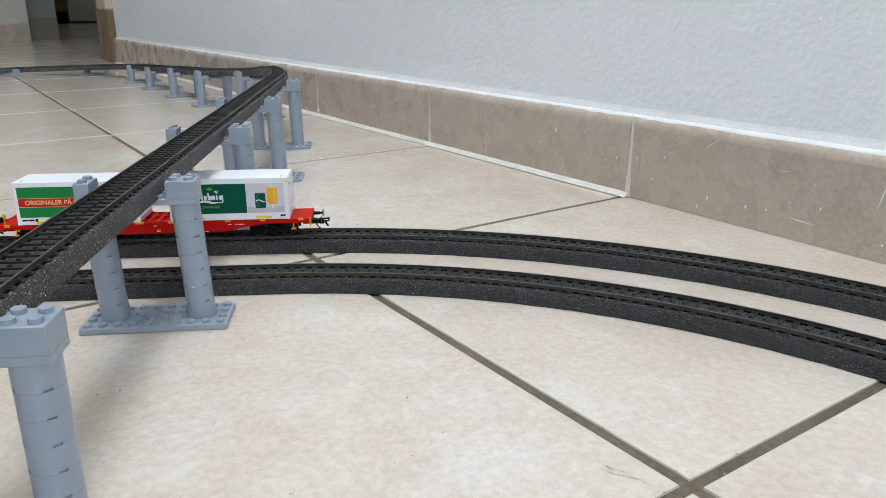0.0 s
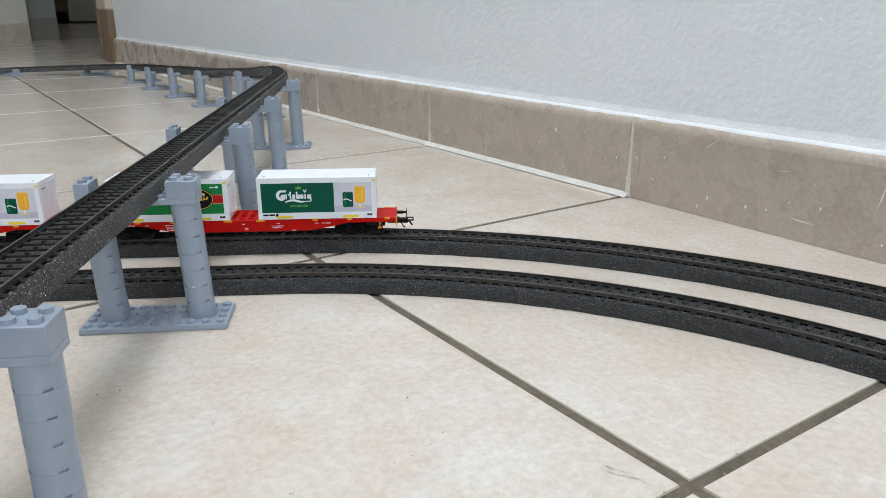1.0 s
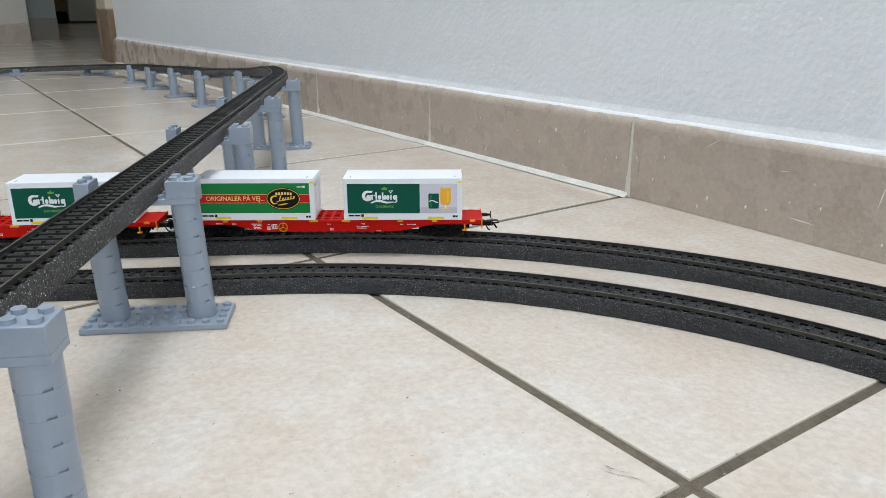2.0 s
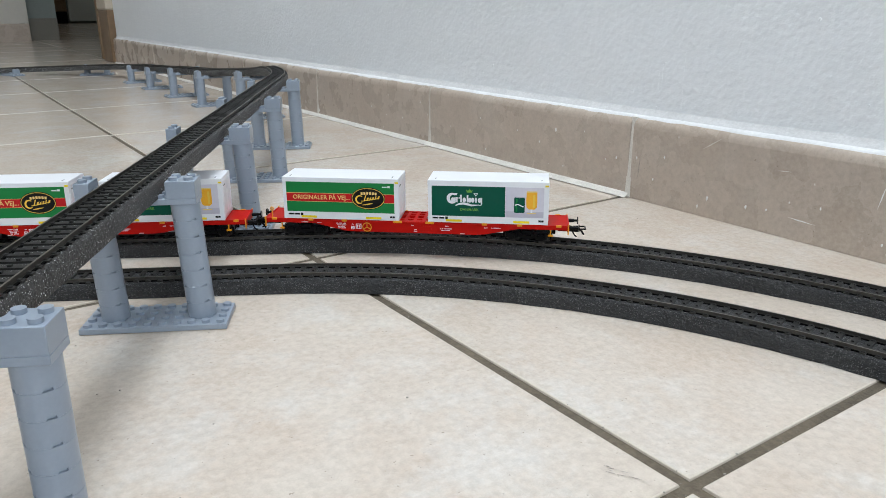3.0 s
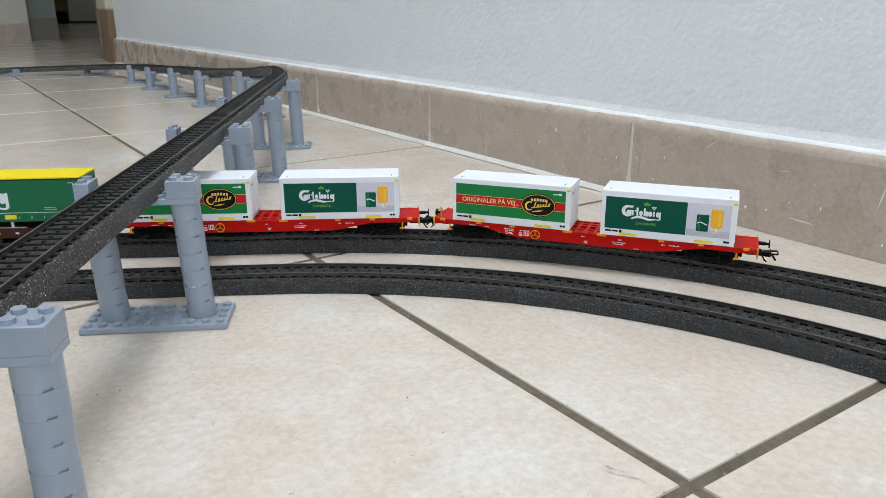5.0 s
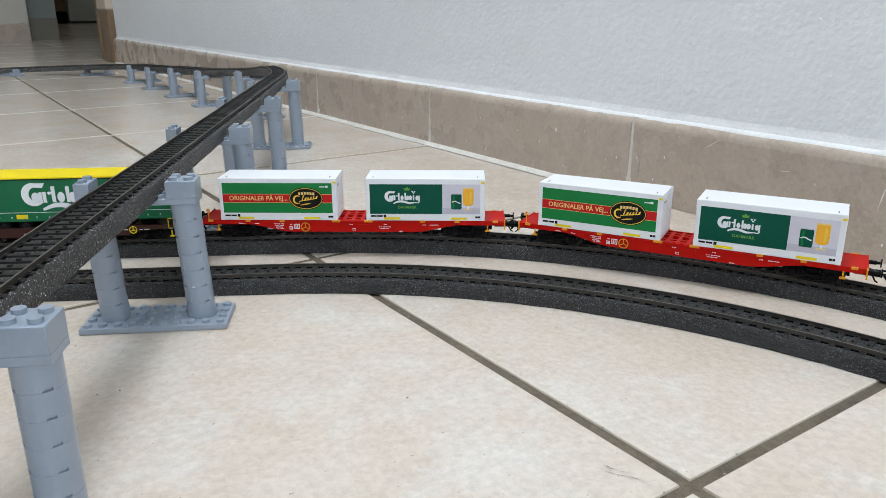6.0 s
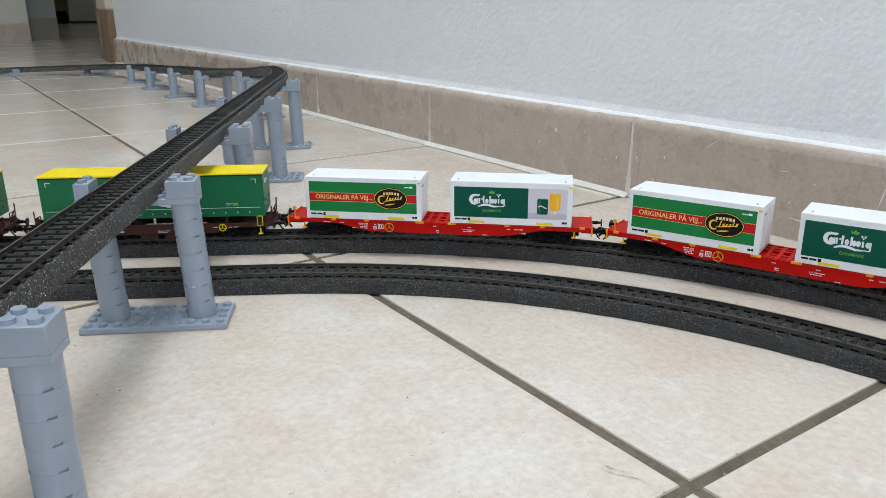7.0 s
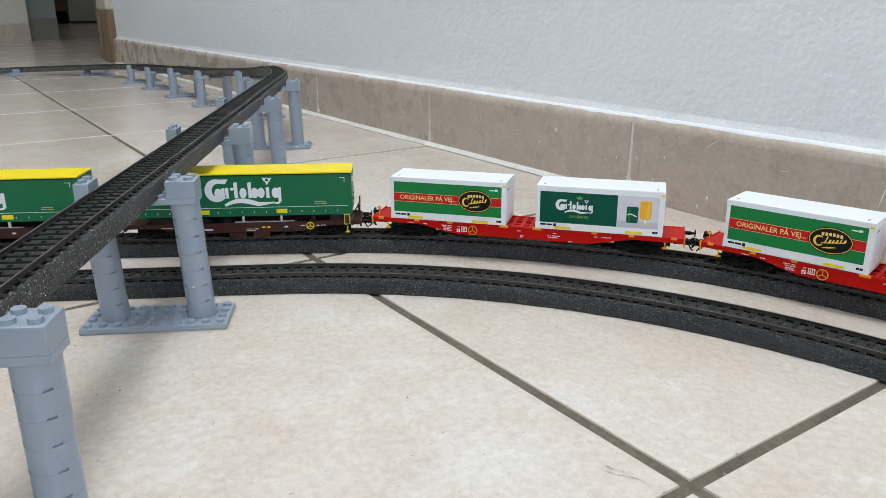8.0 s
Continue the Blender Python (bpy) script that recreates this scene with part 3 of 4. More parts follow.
def plate_mesh(nx, ny, h, name):
    bm = bmesh.new()
    box(bm, -nx * U / 2 + 0.0001, nx * U / 2 - 0.0001, -ny * U / 2 + 0.0001, ny * U / 2 - 0.0001, 0, h, 0.00025, 1)
    for i in range(nx):
        for j in range(ny):
            stud(bm, (i - nx / 2 + 0.5) * U, (j - ny / 2 + 0.5) * U, h)
    return finish(name, bm, M_BRICK, True)


BASE = plate_mesh(10, 4, 0.0032, "base_plate")
SPAN = plate_mesh(8, 2, 0.0032, "cross_plate")
CAPB = plate_mesh(2, 2, 0.0096, "cap_brick")
CAPS = plate_mesh(1, 2, 0.0096, "cap_brick")


def pier(x, y, angle, top, label="grey toy-brick pier with two round columns on a studded plate", slim=(0, 0), lean=0.0, plate=0.0):
    """Base plate, two stacked round columns, a cross plate at height top and two cap bricks."""
    e = group_empty("brick_pier", label, "bridge pier", Matrix.Translation((x, y, 0)) @ Matrix.Rotation(angle, 4, "Z"), "piers under the raised track")
    part("base_plate", BASE, None, e).location = (plate, 0, 0)
    left = top - 0.0032
    n = max(0, int(left / 0.0096 + 0.08))
    rem = int((left - n * 0.0096) / 0.0032 + 0.3)
    for s in (-1, 1):
        z = 0.0032
        for i in range(n):
            ob = part("round_brick", ROUND, None, e)
            ob.matrix_basis = pose(s * 0.024 + lean * (z - 0.0032) / 0.0672, 0, z, 0, math.degrees(math.atan(lean / 0.0672)), 0) @ pose(0, 0, 0, 0, 0, 4 + random.uniform(-3, 3))
            z += 0.0096
        for i in range(rem):
            ob = part("round_plate", ROUND_PLATE, None, e)
            ob.location = (s * 0.024, 0, z)
            z += 0.0032
        ob = part("cap_brick", CAPS if slim[s > 0] else CAPB, None, e)
        ob.location = (s * (0.027 if slim[s > 0] else 0.024) + lean, 0, z + 0.0032)
    ob = part("cross_plate", SPAN, None, e)
    ob.location = (lean, 0, z)
    return e


E_ANG = DIR - math.pi / 2
for k in range(-1, 4):
    c = PIER_1 + D2 * (0.1845 * k)
    if k < 0:
        c = Vector((-0.2584, -0.0053))
    pier(c.x, c.y, E_ANG + radians((1.3, 1.3, 0.6, -0.5, 1.0)[k + 1]), CAP, slim=(1, 0), lean=(0.0, -0.003, -0.003, -0.002, -0.0015)[k + 1], plate=(0, 0, 0, 0.007, 0)[k + 1])
for x in (-1.165, -1.369, -1.5424, -1.72, -1.886):
    pier(x, 0.442, radians(90), grade(x, 0.44), "grey toy-brick pier near the tiled skirting", (1, 1))
pier(-2.160, 0.397, radians(65), 0.0128, "low grey toy-brick pier at the far bend", (1, 1))
pier(-2.285, 0.212, radians(20), 0.0032, "lowest grey toy-brick pier at the far bend", (1, 1))

# ---------------------------------------------------------------- train
SPEED = 0.0622


def along(s):
    """Place and heading on the back track's middle; s = 0 where the curve begins."""
    if s <= 0:
        t = Vector((math.sin(PHI0), -math.cos(PHI0)))
        p = Vector(CENTRE) + R_BACK * Vector((math.cos(PHI0), math.sin(PHI0))) + t * s
        return p
    a = PHI0 - s / R_BACK
    return Vector(CENTRE) + R_BACK * Vector((math.cos(a), math.sin(a)))


def between(s0, s1):
    p, q = along(s0), along(s1)
    d = q - p
    return Matrix.Translation(((p.x + q.x) / 2, (p.y + q.y) / 2, RAIL_Z)) @ Matrix.Rotation(math.atan2(d.y, d.x), 4, "Z")


def wheelset_mesh(r=0.0053):
    bm = bmesh.new()
    for s in (-1, 1):
        cyl(bm, (0, s * 0.0072 - (0.0013 if s > 0 else 0), 0), "y", r + 0.0007, 0.0006 + 0.0007, 20)
        cyl(bm, (0, s * 0.0086 - 0.0012, 0), "y", r, 0.0024, 20)
        for k in range(5):
            a = 2 * math.pi * k / 5
            cyl(bm, (0.003 * math.cos(a), s * 0.0099 - 0.0003, 0.003 * math.sin(a)), "y", 0.0007, 0.0006, 6)
    cyl(bm, (0, -0.0115, 0), "y", 0.0009, 0.023, 8)
    return finish("wheelset", bm, M_WHEEL, True)


WHEELS = wheelset_mesh()


def bogie(parent, x):
    """Two-axle bogie with sprung side frames."""
    bm = bmesh.new()
    for s in (-1, 1):
        y0, y1 = sorted((s * 0.0108, s * 0.0128))
        prism(bm, [(-0.0155, 0.0062), (-0.0125, 0.0082), (-0.005, 0.0078), (-0.003, 0.0058), (0.003, 0.0058), (0.005, 0.0078), (0.0125, 0.0082), (0.0155, 0.0062), (0.0135, 0.0046), (0.0065, 0.0046), (0.003, 0.0036), (-0.003, 0.0036), (-0.0065, 0.0046), (-0.0135, 0.0046)], y0, y1)
        for k in (-1, 1):
            b0, b1 = sorted((s * 0.0128, s * 0.0142))
            box(bm, k * 0.01035 - 0.0015, k * 0.01035 + 0.0015, b0, b1 if s > 0 else b1, 0.0038, 0.0068, 0.0003, 1)
            cyl(bm, (k * 0.01035, min(b0, b1) + (0.0014 if s > 0 else -0.0006), 0.0053), "y", 0.0024, 0.0006, 14)
            for q in (-0.0032, 0.0032):
                cyl(bm, (k * 0.01035 + q, (b0 + b1) / 2, 0.0042), "z", 0.0010, 0.0036, 8)
        rod(bm, (-0.015, s * 0.0134, 0.0028), (0.015, s * 0.0134, 0.0028), 0.0004)
    box(bm, -0.004, 0.004, -0.0108, 0.0108, 0.0050, 0.0090, 0.0004, 1)
    for k in (-1, 1):
        box(bm, k * 0.0145 - 0.0012, k * 0.0145 + 0.0012, -0.011, 0.011, 0.0055, 0.0078)
        for s in (-1, 1):
            box(bm, k * 0.0166 - 0.0007, k * 0.0166 + 0.0007, s * 0.0085 - 0.0012, s * 0.0085 + 0.0012, 0.0024, 0.0078)
    b = part("bogie", bm, M_BLACK, parent, "black two-axle bogie", True)
    b.location = (x, 0, 0)
    sets = []
    for k in (-1, 1):
        w = part("wheelset", WHEELS, None, b)
        w.location = (k * 0.01035, 0, 0.0053)
        sets.append((w, k * 0.01035))
    return b, sets


def buffer(parent, x, y, z, way):
    bm = bmesh.new()
    cyl(bm, (x if way > 0 else x - 0.0045, y, z), "x", 0.0013, 0.0045, 12)
    cyl(bm, (x + way * 0.003 if way > 0 else x - 0.0068, y, z), "x", 0.0009, 0.0038, 10)
    bx = x + way * 0.0065
    cyl(bm, (bx if way > 0 else bx - 0.0007, y, z), "x", 0.0027, 0.0007, 18)
    part("buffer", bm, M_BLACK, parent, smooth=True)


def coupler(parent, x, way, z=0.0075):
    bm = bmesh.new()
    x0, x1 = sorted((x - way * 0.008, x + way * 0.0075))
    box(bm, x0, x1, -0.0017, 0.0017, z - 0.0011, z + 0.0011, 0.0003, 1)
    for s in (-1, 1):
        rod(bm, (x + way * 0.003, s * 0.0035, z + 0.0012), (x + way * 0.0112, s * 0.0035, z + 0.0015), 0.0006)
    rod(bm, (x + way * 0.0112, -0.0035, z + 0.0015), (x + way * 0.0112, 0.0035, z + 0.0015), 0.0006)
    rod(bm, (x + way * 0.003, -0.0035, z + 0.0012), (x + way * 0.003, 0.0035, z + 0.0012), 0.0006)
    rod(bm, (x + way * 0.008, 0, z), (x + way * 0.0105, 0, z - 0.0035), 0.0007)
    box(bm, x + way * 0.006 - 0.0014, x + way * 0.006 + 0.0014, -0.0012, 0.0012, z - 0.0015, z + 0.0028, 0.0004, 1)
    part("coupler", bm, M_BLACK, parent)
    for s in (-1, 1):
        bm = bmesh.new()
        hang = [(x - way * 0.001, s * 0.0058, z + 0.0015), (x + way * 0.0022, s * 0.0060, z + 0.0004), (x + way * 0.0036, s * 0.0060, z - 0.0022), (x + way * 0.0050, s * 0.0054, z - 0.0034)]
        for a, b in zip(hang, hang[1:]):
            rod(bm, a, b, 0.0005)
        part("brake_hose", bm, M_BLACK, parent)


def handwheel(parent, x, y, z, r, material):
    bm = bmesh.new()
    ring(bm, (x, y, z), r, 0.00032, "y", 16)
    for k in range(3):
        a = radians(90 + 120 * k)
        rod(bm, (x, y, z), (x + r * math.cos(a), y, z + r * math.sin(a)), 0.00028, 5)
    part("handwheel", bm, material, parent, "orange-yellow brake handwheel")


def bars(name, parent, y, rows, material, label="", slim=1.0):
    """Unreadable small print as thin bars (x0, x1, z0, z1) standing on the side at y (facing -y)."""
    bm = bmesh.new()
    for x0, x1, z0, z1 in rows:
        zm, zh = (z0 + z1) / 2, (z1 - z0) / 2 * slim
        box(bm, x0, x1, y - 0.00006, y + 0.00004, zm - zh, zm + zh)
    tagged(part(name, bm, material, parent, label), kind="stuff")


DECK = 0.0140


def red_wagon():
    e = group_empty("container_wagon", "bright red flat container wagon with black bogies", "model wagon", None, "wagons of the train")
    L, Wd = 0.1075, 0.0143
    for s in (-1, 1):
        y0, y1 = sorted((s * Wd, s * (Wd - 0.0012)))
        o = [(-L, DECK), (-L, DECK - 0.0032), (-0.072, DECK - 0.0030), (-0.050, DECK - 0.0078), (-0.044, DECK - 0.0083), (0.044, DECK - 0.0083), (0.050, DECK - 0.0078), (0.074, DECK - 0.0030), (L, DECK - 0.0032), (L, DECK)]
        part("side_sill", prism(bmesh.new(), o, y0, y1), M_RED, e, "deep red fish-belly side sill")
        lip = sorted((s * (Wd + 0.0005), s * (Wd - 0.001)))
        part("sill_flange", box(bmesh.new(), -0.07, 0.072, lip[0], lip[1], DECK - 0.0012, DECK - 0.0004), M_RED, e)
    bm = bmesh.new()
    for x0, x1 in ((-L, -0.088), (0.088, L)):
        box(bm, x0, x1, -Wd + 0.0012, Wd - 0.0012, DECK - 0.0016, DECK - 0.0002)
    for y in (-0.0095, -0.0045, 0.0045, 0.0095):
        box(bm, -0.088, 0.088, y - 0.0012, y + 0.0012, DECK - 0.0022, DECK - 0.0004)
    for x in (-0.080, -0.064, -0.046, -0.03, -0.0065, 0.0, 0.0065, 0.03, 0.046, 0.064, 0.080):
        box(bm, x - 0.0011, x + 0.0011, -Wd + 0.0012, Wd - 0.0012, DECK - 0.0034, DECK - 0.0003)
    box(bm, -0.088, 0.088, -0.003, 0.003, DECK - 0.0075, DECK - 0.003)
    part("deck_frame", bm, M_RED, e, "open red deck of cross members")
    for w in (-1, 1):
        x0, x1 = sorted((w * L, w * (L + 0.0012)))
        part("buffer_beam", box(bmesh.new(), x0, x1, -Wd, Wd, DECK - 0.0048, DECK + 0.0004, 0.0003, 1), M_RED, e)
        for s in (-1, 1):
            buffer(e, w * (L + 0.0012), s * 0.0100, DECK - 0.0026, w)
            b = bmesh.new()
            yy = s * (Wd + 0.0003)
            rod(b, (w * (L + 0.0006), yy, DECK + 0.0008), (w * (L + 0.0006), yy, DECK - 0.0062), 0.0005)
            ring(b, (w * (L + 0.0006), yy, DECK - 0.0003), 0.0011, 0.0004, "x", 10)
            part("corner_handrail", b, M_PEG, e, "orange-yellow corner handrail")
            b = bmesh.new()
            box(b, w * 0.096 - 0.0004, w * 0.096 + 0.0004, yy - 0.0003, yy + 0.0003, DECK - 0.0072, DECK - 0.0032)
            box(b, w * 0.096 - 0.0017, w * 0.096 + 0.0017, yy - 0.0008, yy + 0.0008, DECK - 0.0076, DECK - 0.0066)
            part("step", b, M_PEG, e, "orange-yellow shunter step")
            for x in (w * 0.1015, w * 0.0745, w * 0.0500, w * 0.0115):
                b = box(bmesh.new(), x - (0.0018 if abs(x) > 0.03 else 0.0030), x + (0.0018 if abs(x) > 0.03 else 0.0030), yy - 0.0006, yy + 0.0006, DECK - 0.0011, DECK + 0.0005, 0.0002, 1)
                part("container_peg", b, M_PEG, e, "orange-yellow folding container peg")
        coupler(e, w * (L + 0.0018), w)
    rods = bmesh.new()
    rod(rods, (-L + 0.004, -0.0125, DECK), (-L + 0.004, -0.0125, DECK + 0.0075), 0.0004)
    ring(rods, (-L + 0.004, -0.0125, DECK + 0.0065), 0.0012, 0.00035, "y", 10)
    part("lamp_bracket", rods, M_PEG, e)
    y = -Wd
    handwheel(e, -0.0335, y - 0.0008, DECK - 0.0047, 0.0031, M_PEG)
    print_rows = []
    for x0, z, words in ((-0.0560, 0.0026, (5, 3)), (-0.0552, 0.0038, (3, 4)), (-0.0548, 0.0050, (6,)), (-0.0545, 0.0060, (2, 4)), (-0.0445, 0.0030, (2,)), (0.0000, 0.0058, (3,)), (0.0000, 0.0069, (3,)), (-0.0020, 0.0027, (3,)), (0.0190, 0.0045, (1, 1, 7)), (0.0195, 0.0057, (8,)), (0.0225, 0.0026, (3,)), (0.0330, 0.0078, (4,)), (0.0500, 0.0030, (3,)), (0.0550, 0.0030, (8,)), (-0.0815, 0.0023, (6,)), (-0.0700, 0.0025, (4,))):
        for n in words:
            for q in range(n):
                print_rows.append((x0, x0 + 0.00058, DECK - z - 0.00035, DECK - z + 0.00035))
                x0 += 0.00082
            x0 += 0.0006
    bars("data_lettering", e, y, print_rows, M_WHITE, "small white lettering as bars", 0.85)
    panel("data_frame", e, -0.0452, -0.0428, DECK - 0.0068, DECK - 0.0044, y, M_WHITE, "small white data panel")
    bars("data_bars", e, y - 0.00006, [(-0.0449, -0.0431, DECK - 0.0054, DECK - 0.0050), (-0.0449, -0.0436, DECK - 0.0063, DECK - 0.0059)], M_RED)
    bm = bmesh.new()
    for x0, x1, z0, z1 in ((-0.0418, -0.0378, -0.0063, -0.0058), (-0.0418, -0.0378, -0.0031, -0.0026), (-0.0418, -0.0413, -0.0063, -0.0026), (-0.0383, -0.0378, -0.0063, -0.0026), (-0.0408, -0.0402, -0.0055, -0.0034), (-0.0396, -0.0390, -0.0055, -0.0034)):
        box(bm, x0, x1, y - 0.00008, y + 0.00002, DECK + z0, DECK + z1)
    part("emblem", bm, M_WHITE, e, "plain white emblem panel")
    part("tag_panel", box(bmesh.new(), 0.0045, 0.0125, y - 0.0003, y + 0.0002, DECK - 0.0068, DECK - 0.0028, 0.0001, 1), M_RED, e)
    part("brake_gear", box(bmesh.new(), -0.066, -0.057, y + 0.001, y + 0.004, DECK - 0.0060, DECK - 0.0020, 0.0003, 1), M_BLACK, e)
    bg = [(bogie(e, x), x) for x in (-0.0815, 0.0815)]
    return e, bg


CL, CW, CH = 0.0836, 0.0292, 0.0306


def panel(name, parent, x0, x1, z0, z1, y, material, label="", lift=0.00006):
    return part(name, box(bmesh.new(), x0, x1, y - lift, y + 0.00003, z0, z1), material, parent, label)


def flat_shape(name, parent, outline, y, lift, material, label=""):
    return part(name, prism(bmesh.new(), outline, y - lift, y + 0.00003), material, parent, label)


def stroke(pts, w):
    """Outline of a band of varying width w(f) along pts of (x, z)."""
    a, b = [], []
    n = len(pts)
    for i, (x, z) in enumerate(pts):
        p, q = pts[max(0, i - 1)], pts[min(n - 1, i + 1)]
        d = Vector((q[0] - p[0], q[1] - p[1])).normalized()
        h = w(i / (n - 1)) / 2
        a.append((x - d.y * h, z + d.x * h))
        b.append((x + d.y * h, z - d.x * h))
    return a + b[::-1]


def trademark(parent, x0, base, k, y, material, lift=0.00012):
    """A plain stand-in for the trade mark: an open bow, upright bars and solid ovals, a swash and a leaf; k is its width."""
    def at(u, v):
        return (x0 + k * u, base + k * v)
    bow = [at(0.165 + 0.125 * math.cos(radians(a)), 0.108 + 0.125 * math.sin(radians(a))) for a in range(84, 318, 9)]
    flat_shape("emblem_bow", parent, stroke(bow, lambda f: k * (0.030 + 0.062 * math.sin(math.pi * min(1, f * 0.9 + 0.12)))), y, lift, material)
    flat_shape("emblem_serif", parent, [at(0.155, 0.204), at(0.155, 0.258), at(0.305, 0.258), at(0.268, 0.196)], y, lift * 0.9, material)
    for u, w, lo, hi in ((0.235, 0.034, -0.004, 0.138), (0.285, 0.036, 0.0, 0.142), (0.402, 0.040, 0.0, 0.215), (0.585, 0.038, 0.0, 0.212), (0.820, 0.036, 0.0, 0.140), (0.975, 0.034, -0.055, 0.136)):
        b = 0.010
        bar = [at(u - w / 2 - 0.008, hi - b), at(u - w / 2, hi), at(u + w / 2, hi), at(u + w / 2, lo + b), at(u + w / 2 + 0.010, lo), at(u - w / 2 - 0.004, lo)]
        flat_shape("emblem_bar", parent, bar, y, lift, material)
    for u, r, h in ((0.170, 0.052, 0.066), (0.492, 0.046, 0.068), (0.645, 0.050, 0.066), (0.728, 0.048, 0.068), (0.920, 0.050, 0.064)):
        flat_shape("emblem_dot", parent, [at(u + r * math.cos(radians(a)), h + 0.070 * math.sin(radians(a))) for a in range(0, 356, 15)], y, lift, material)
    flat_shape("emblem_tick", parent, stroke([at(0.330, 0.116), at(0.352, 0.128), at(0.368, 0.118)], lambda f: k * 0.034), y, lift, material)
    tail = [at(0.972 - 0.10 * i / 8, -0.058 - 0.020 * math.sin(math.pi * i / 8)) for i in range(9)]
    flat_shape("emblem_tail", parent, stroke(tail, lambda f: k * (0.032 - 0.018 * f)), y, lift * 0.9, material)
    sw = [at(0.245 + 0.66 * i / 18, -0.098 + 0.072 * math.sin(math.pi * min(1.0, i / 18 * 1.5)) * (1 - 0.55 * i / 18) + 0.030 * (i / 18) ** 2) for i in range(19)]
    flat_shape("emblem_swash", parent, stroke(sw, lambda f: k * (0.012 + 0.052 * math.sin(math.pi * min(1, 0.12 + f * 0.88)))), y, lift, material)
    bm = bmesh.new()
    for dx, dz in ((-0.034, 0.022), (0.034, 0.022), (0.0, -0.022)):
        u, v = 0.815 + dx, 0.225 + dz
        prism(bm, [at(u - 0.032, v + 0.028), at(u, v + 0.016), at(u + 0.032, v + 0.028), at(u, v - 0.032)], y - lift, y + 0.00003)
    part("emblem_leaf", bm, material, parent)


def container_shell(name, label):
    e = group_empty(name, label, "container", None, "containers on the wagons")
    part("body", box(bmesh.new(), -CL / 2, CL / 2, -CW / 2, CW / 2, 0.0002, CH, 0.0005, 3), M_WHITE, e, "smooth white container body")
    y = -CW / 2
    for x in (-CL / 2 + 0.0011, CL / 2 - 0.0011):
        for z in (0.0016, CH - 0.0016):
            for q in (-1, 1):
                c = q * (CW / 2 - 0.0005)
                part("corner_casting", box(bmesh.new(), x - 0.00115, x + 0.00115, c - 0.00062, c + 0.00062, z - 0.0014, z + 0.0014, 0.00015, 1), M_WHITE, e)
    for z in (0.0035, CH - 0.003):
        for q in (-1, 1):
            xe = q * CL / 2
            part("end_beam", box(bmesh.new(), xe - 0.0003, xe + 0.0003, y + 0.001, -y - 0.001, z - 0.0006, z + 0.0006), M_WHITE, e)
    for yy in (-0.0125, 0.0, 0.0125):
        part("door_bar", box(bmesh.new(), CL / 2 - 0.0001, CL / 2 + 0.0003, yy - 0.00025, yy + 0.00025, 0.003, CH - 0.002), M_WHITE, e)
    for x in (-0.0235, 0.0235):
        panel("fork_pocket", e, x - 0.0056, x + 0.0056, 0.0011, 0.0027, y, M_YELLOW, "yellow fork pocket mark", 0.00012)
    for x in (-CL / 2 + 0.005, CL / 2 - 0.005):
        part("roof_mark", box(bmesh.new(), x - 0.0003, x + 0.0003, y + 0.003, y + 0.0072, CH - 0.0001, CH + 0.00006), M_INK, e)
    part("end_mark", box(bmesh.new(), CL / 2 - 0.00005, CL / 2 + 0.0002, y + 0.004, y + 0.010, CH - 0.0062, CH - 0.0057), M_INK, e)
    panel("corner_mark", e, CL / 2 - 0.0026, CL / 2 - 0.0002, CH - 0.0034, CH - 0.0022, y, M_YELLOW, "", 0.00034)
    bars("small_print", e, y, [(-0.0385, -0.0346, 0.0030, 0.0042), (-0.0341, -0.0302, 0.0030, 0.0042), (-0.0295, -0.0277, 0.0026, 0.0046)], M_INK)
    bars("data_plate", e, y, [(CL / 2 - 0.0065, CL / 2 - 0.0048, 0.0022, 0.0036), (CL / 2 - 0.0046, CL / 2 - 0.0030, 0.0022, 0.0036)], M_INK)
    return e


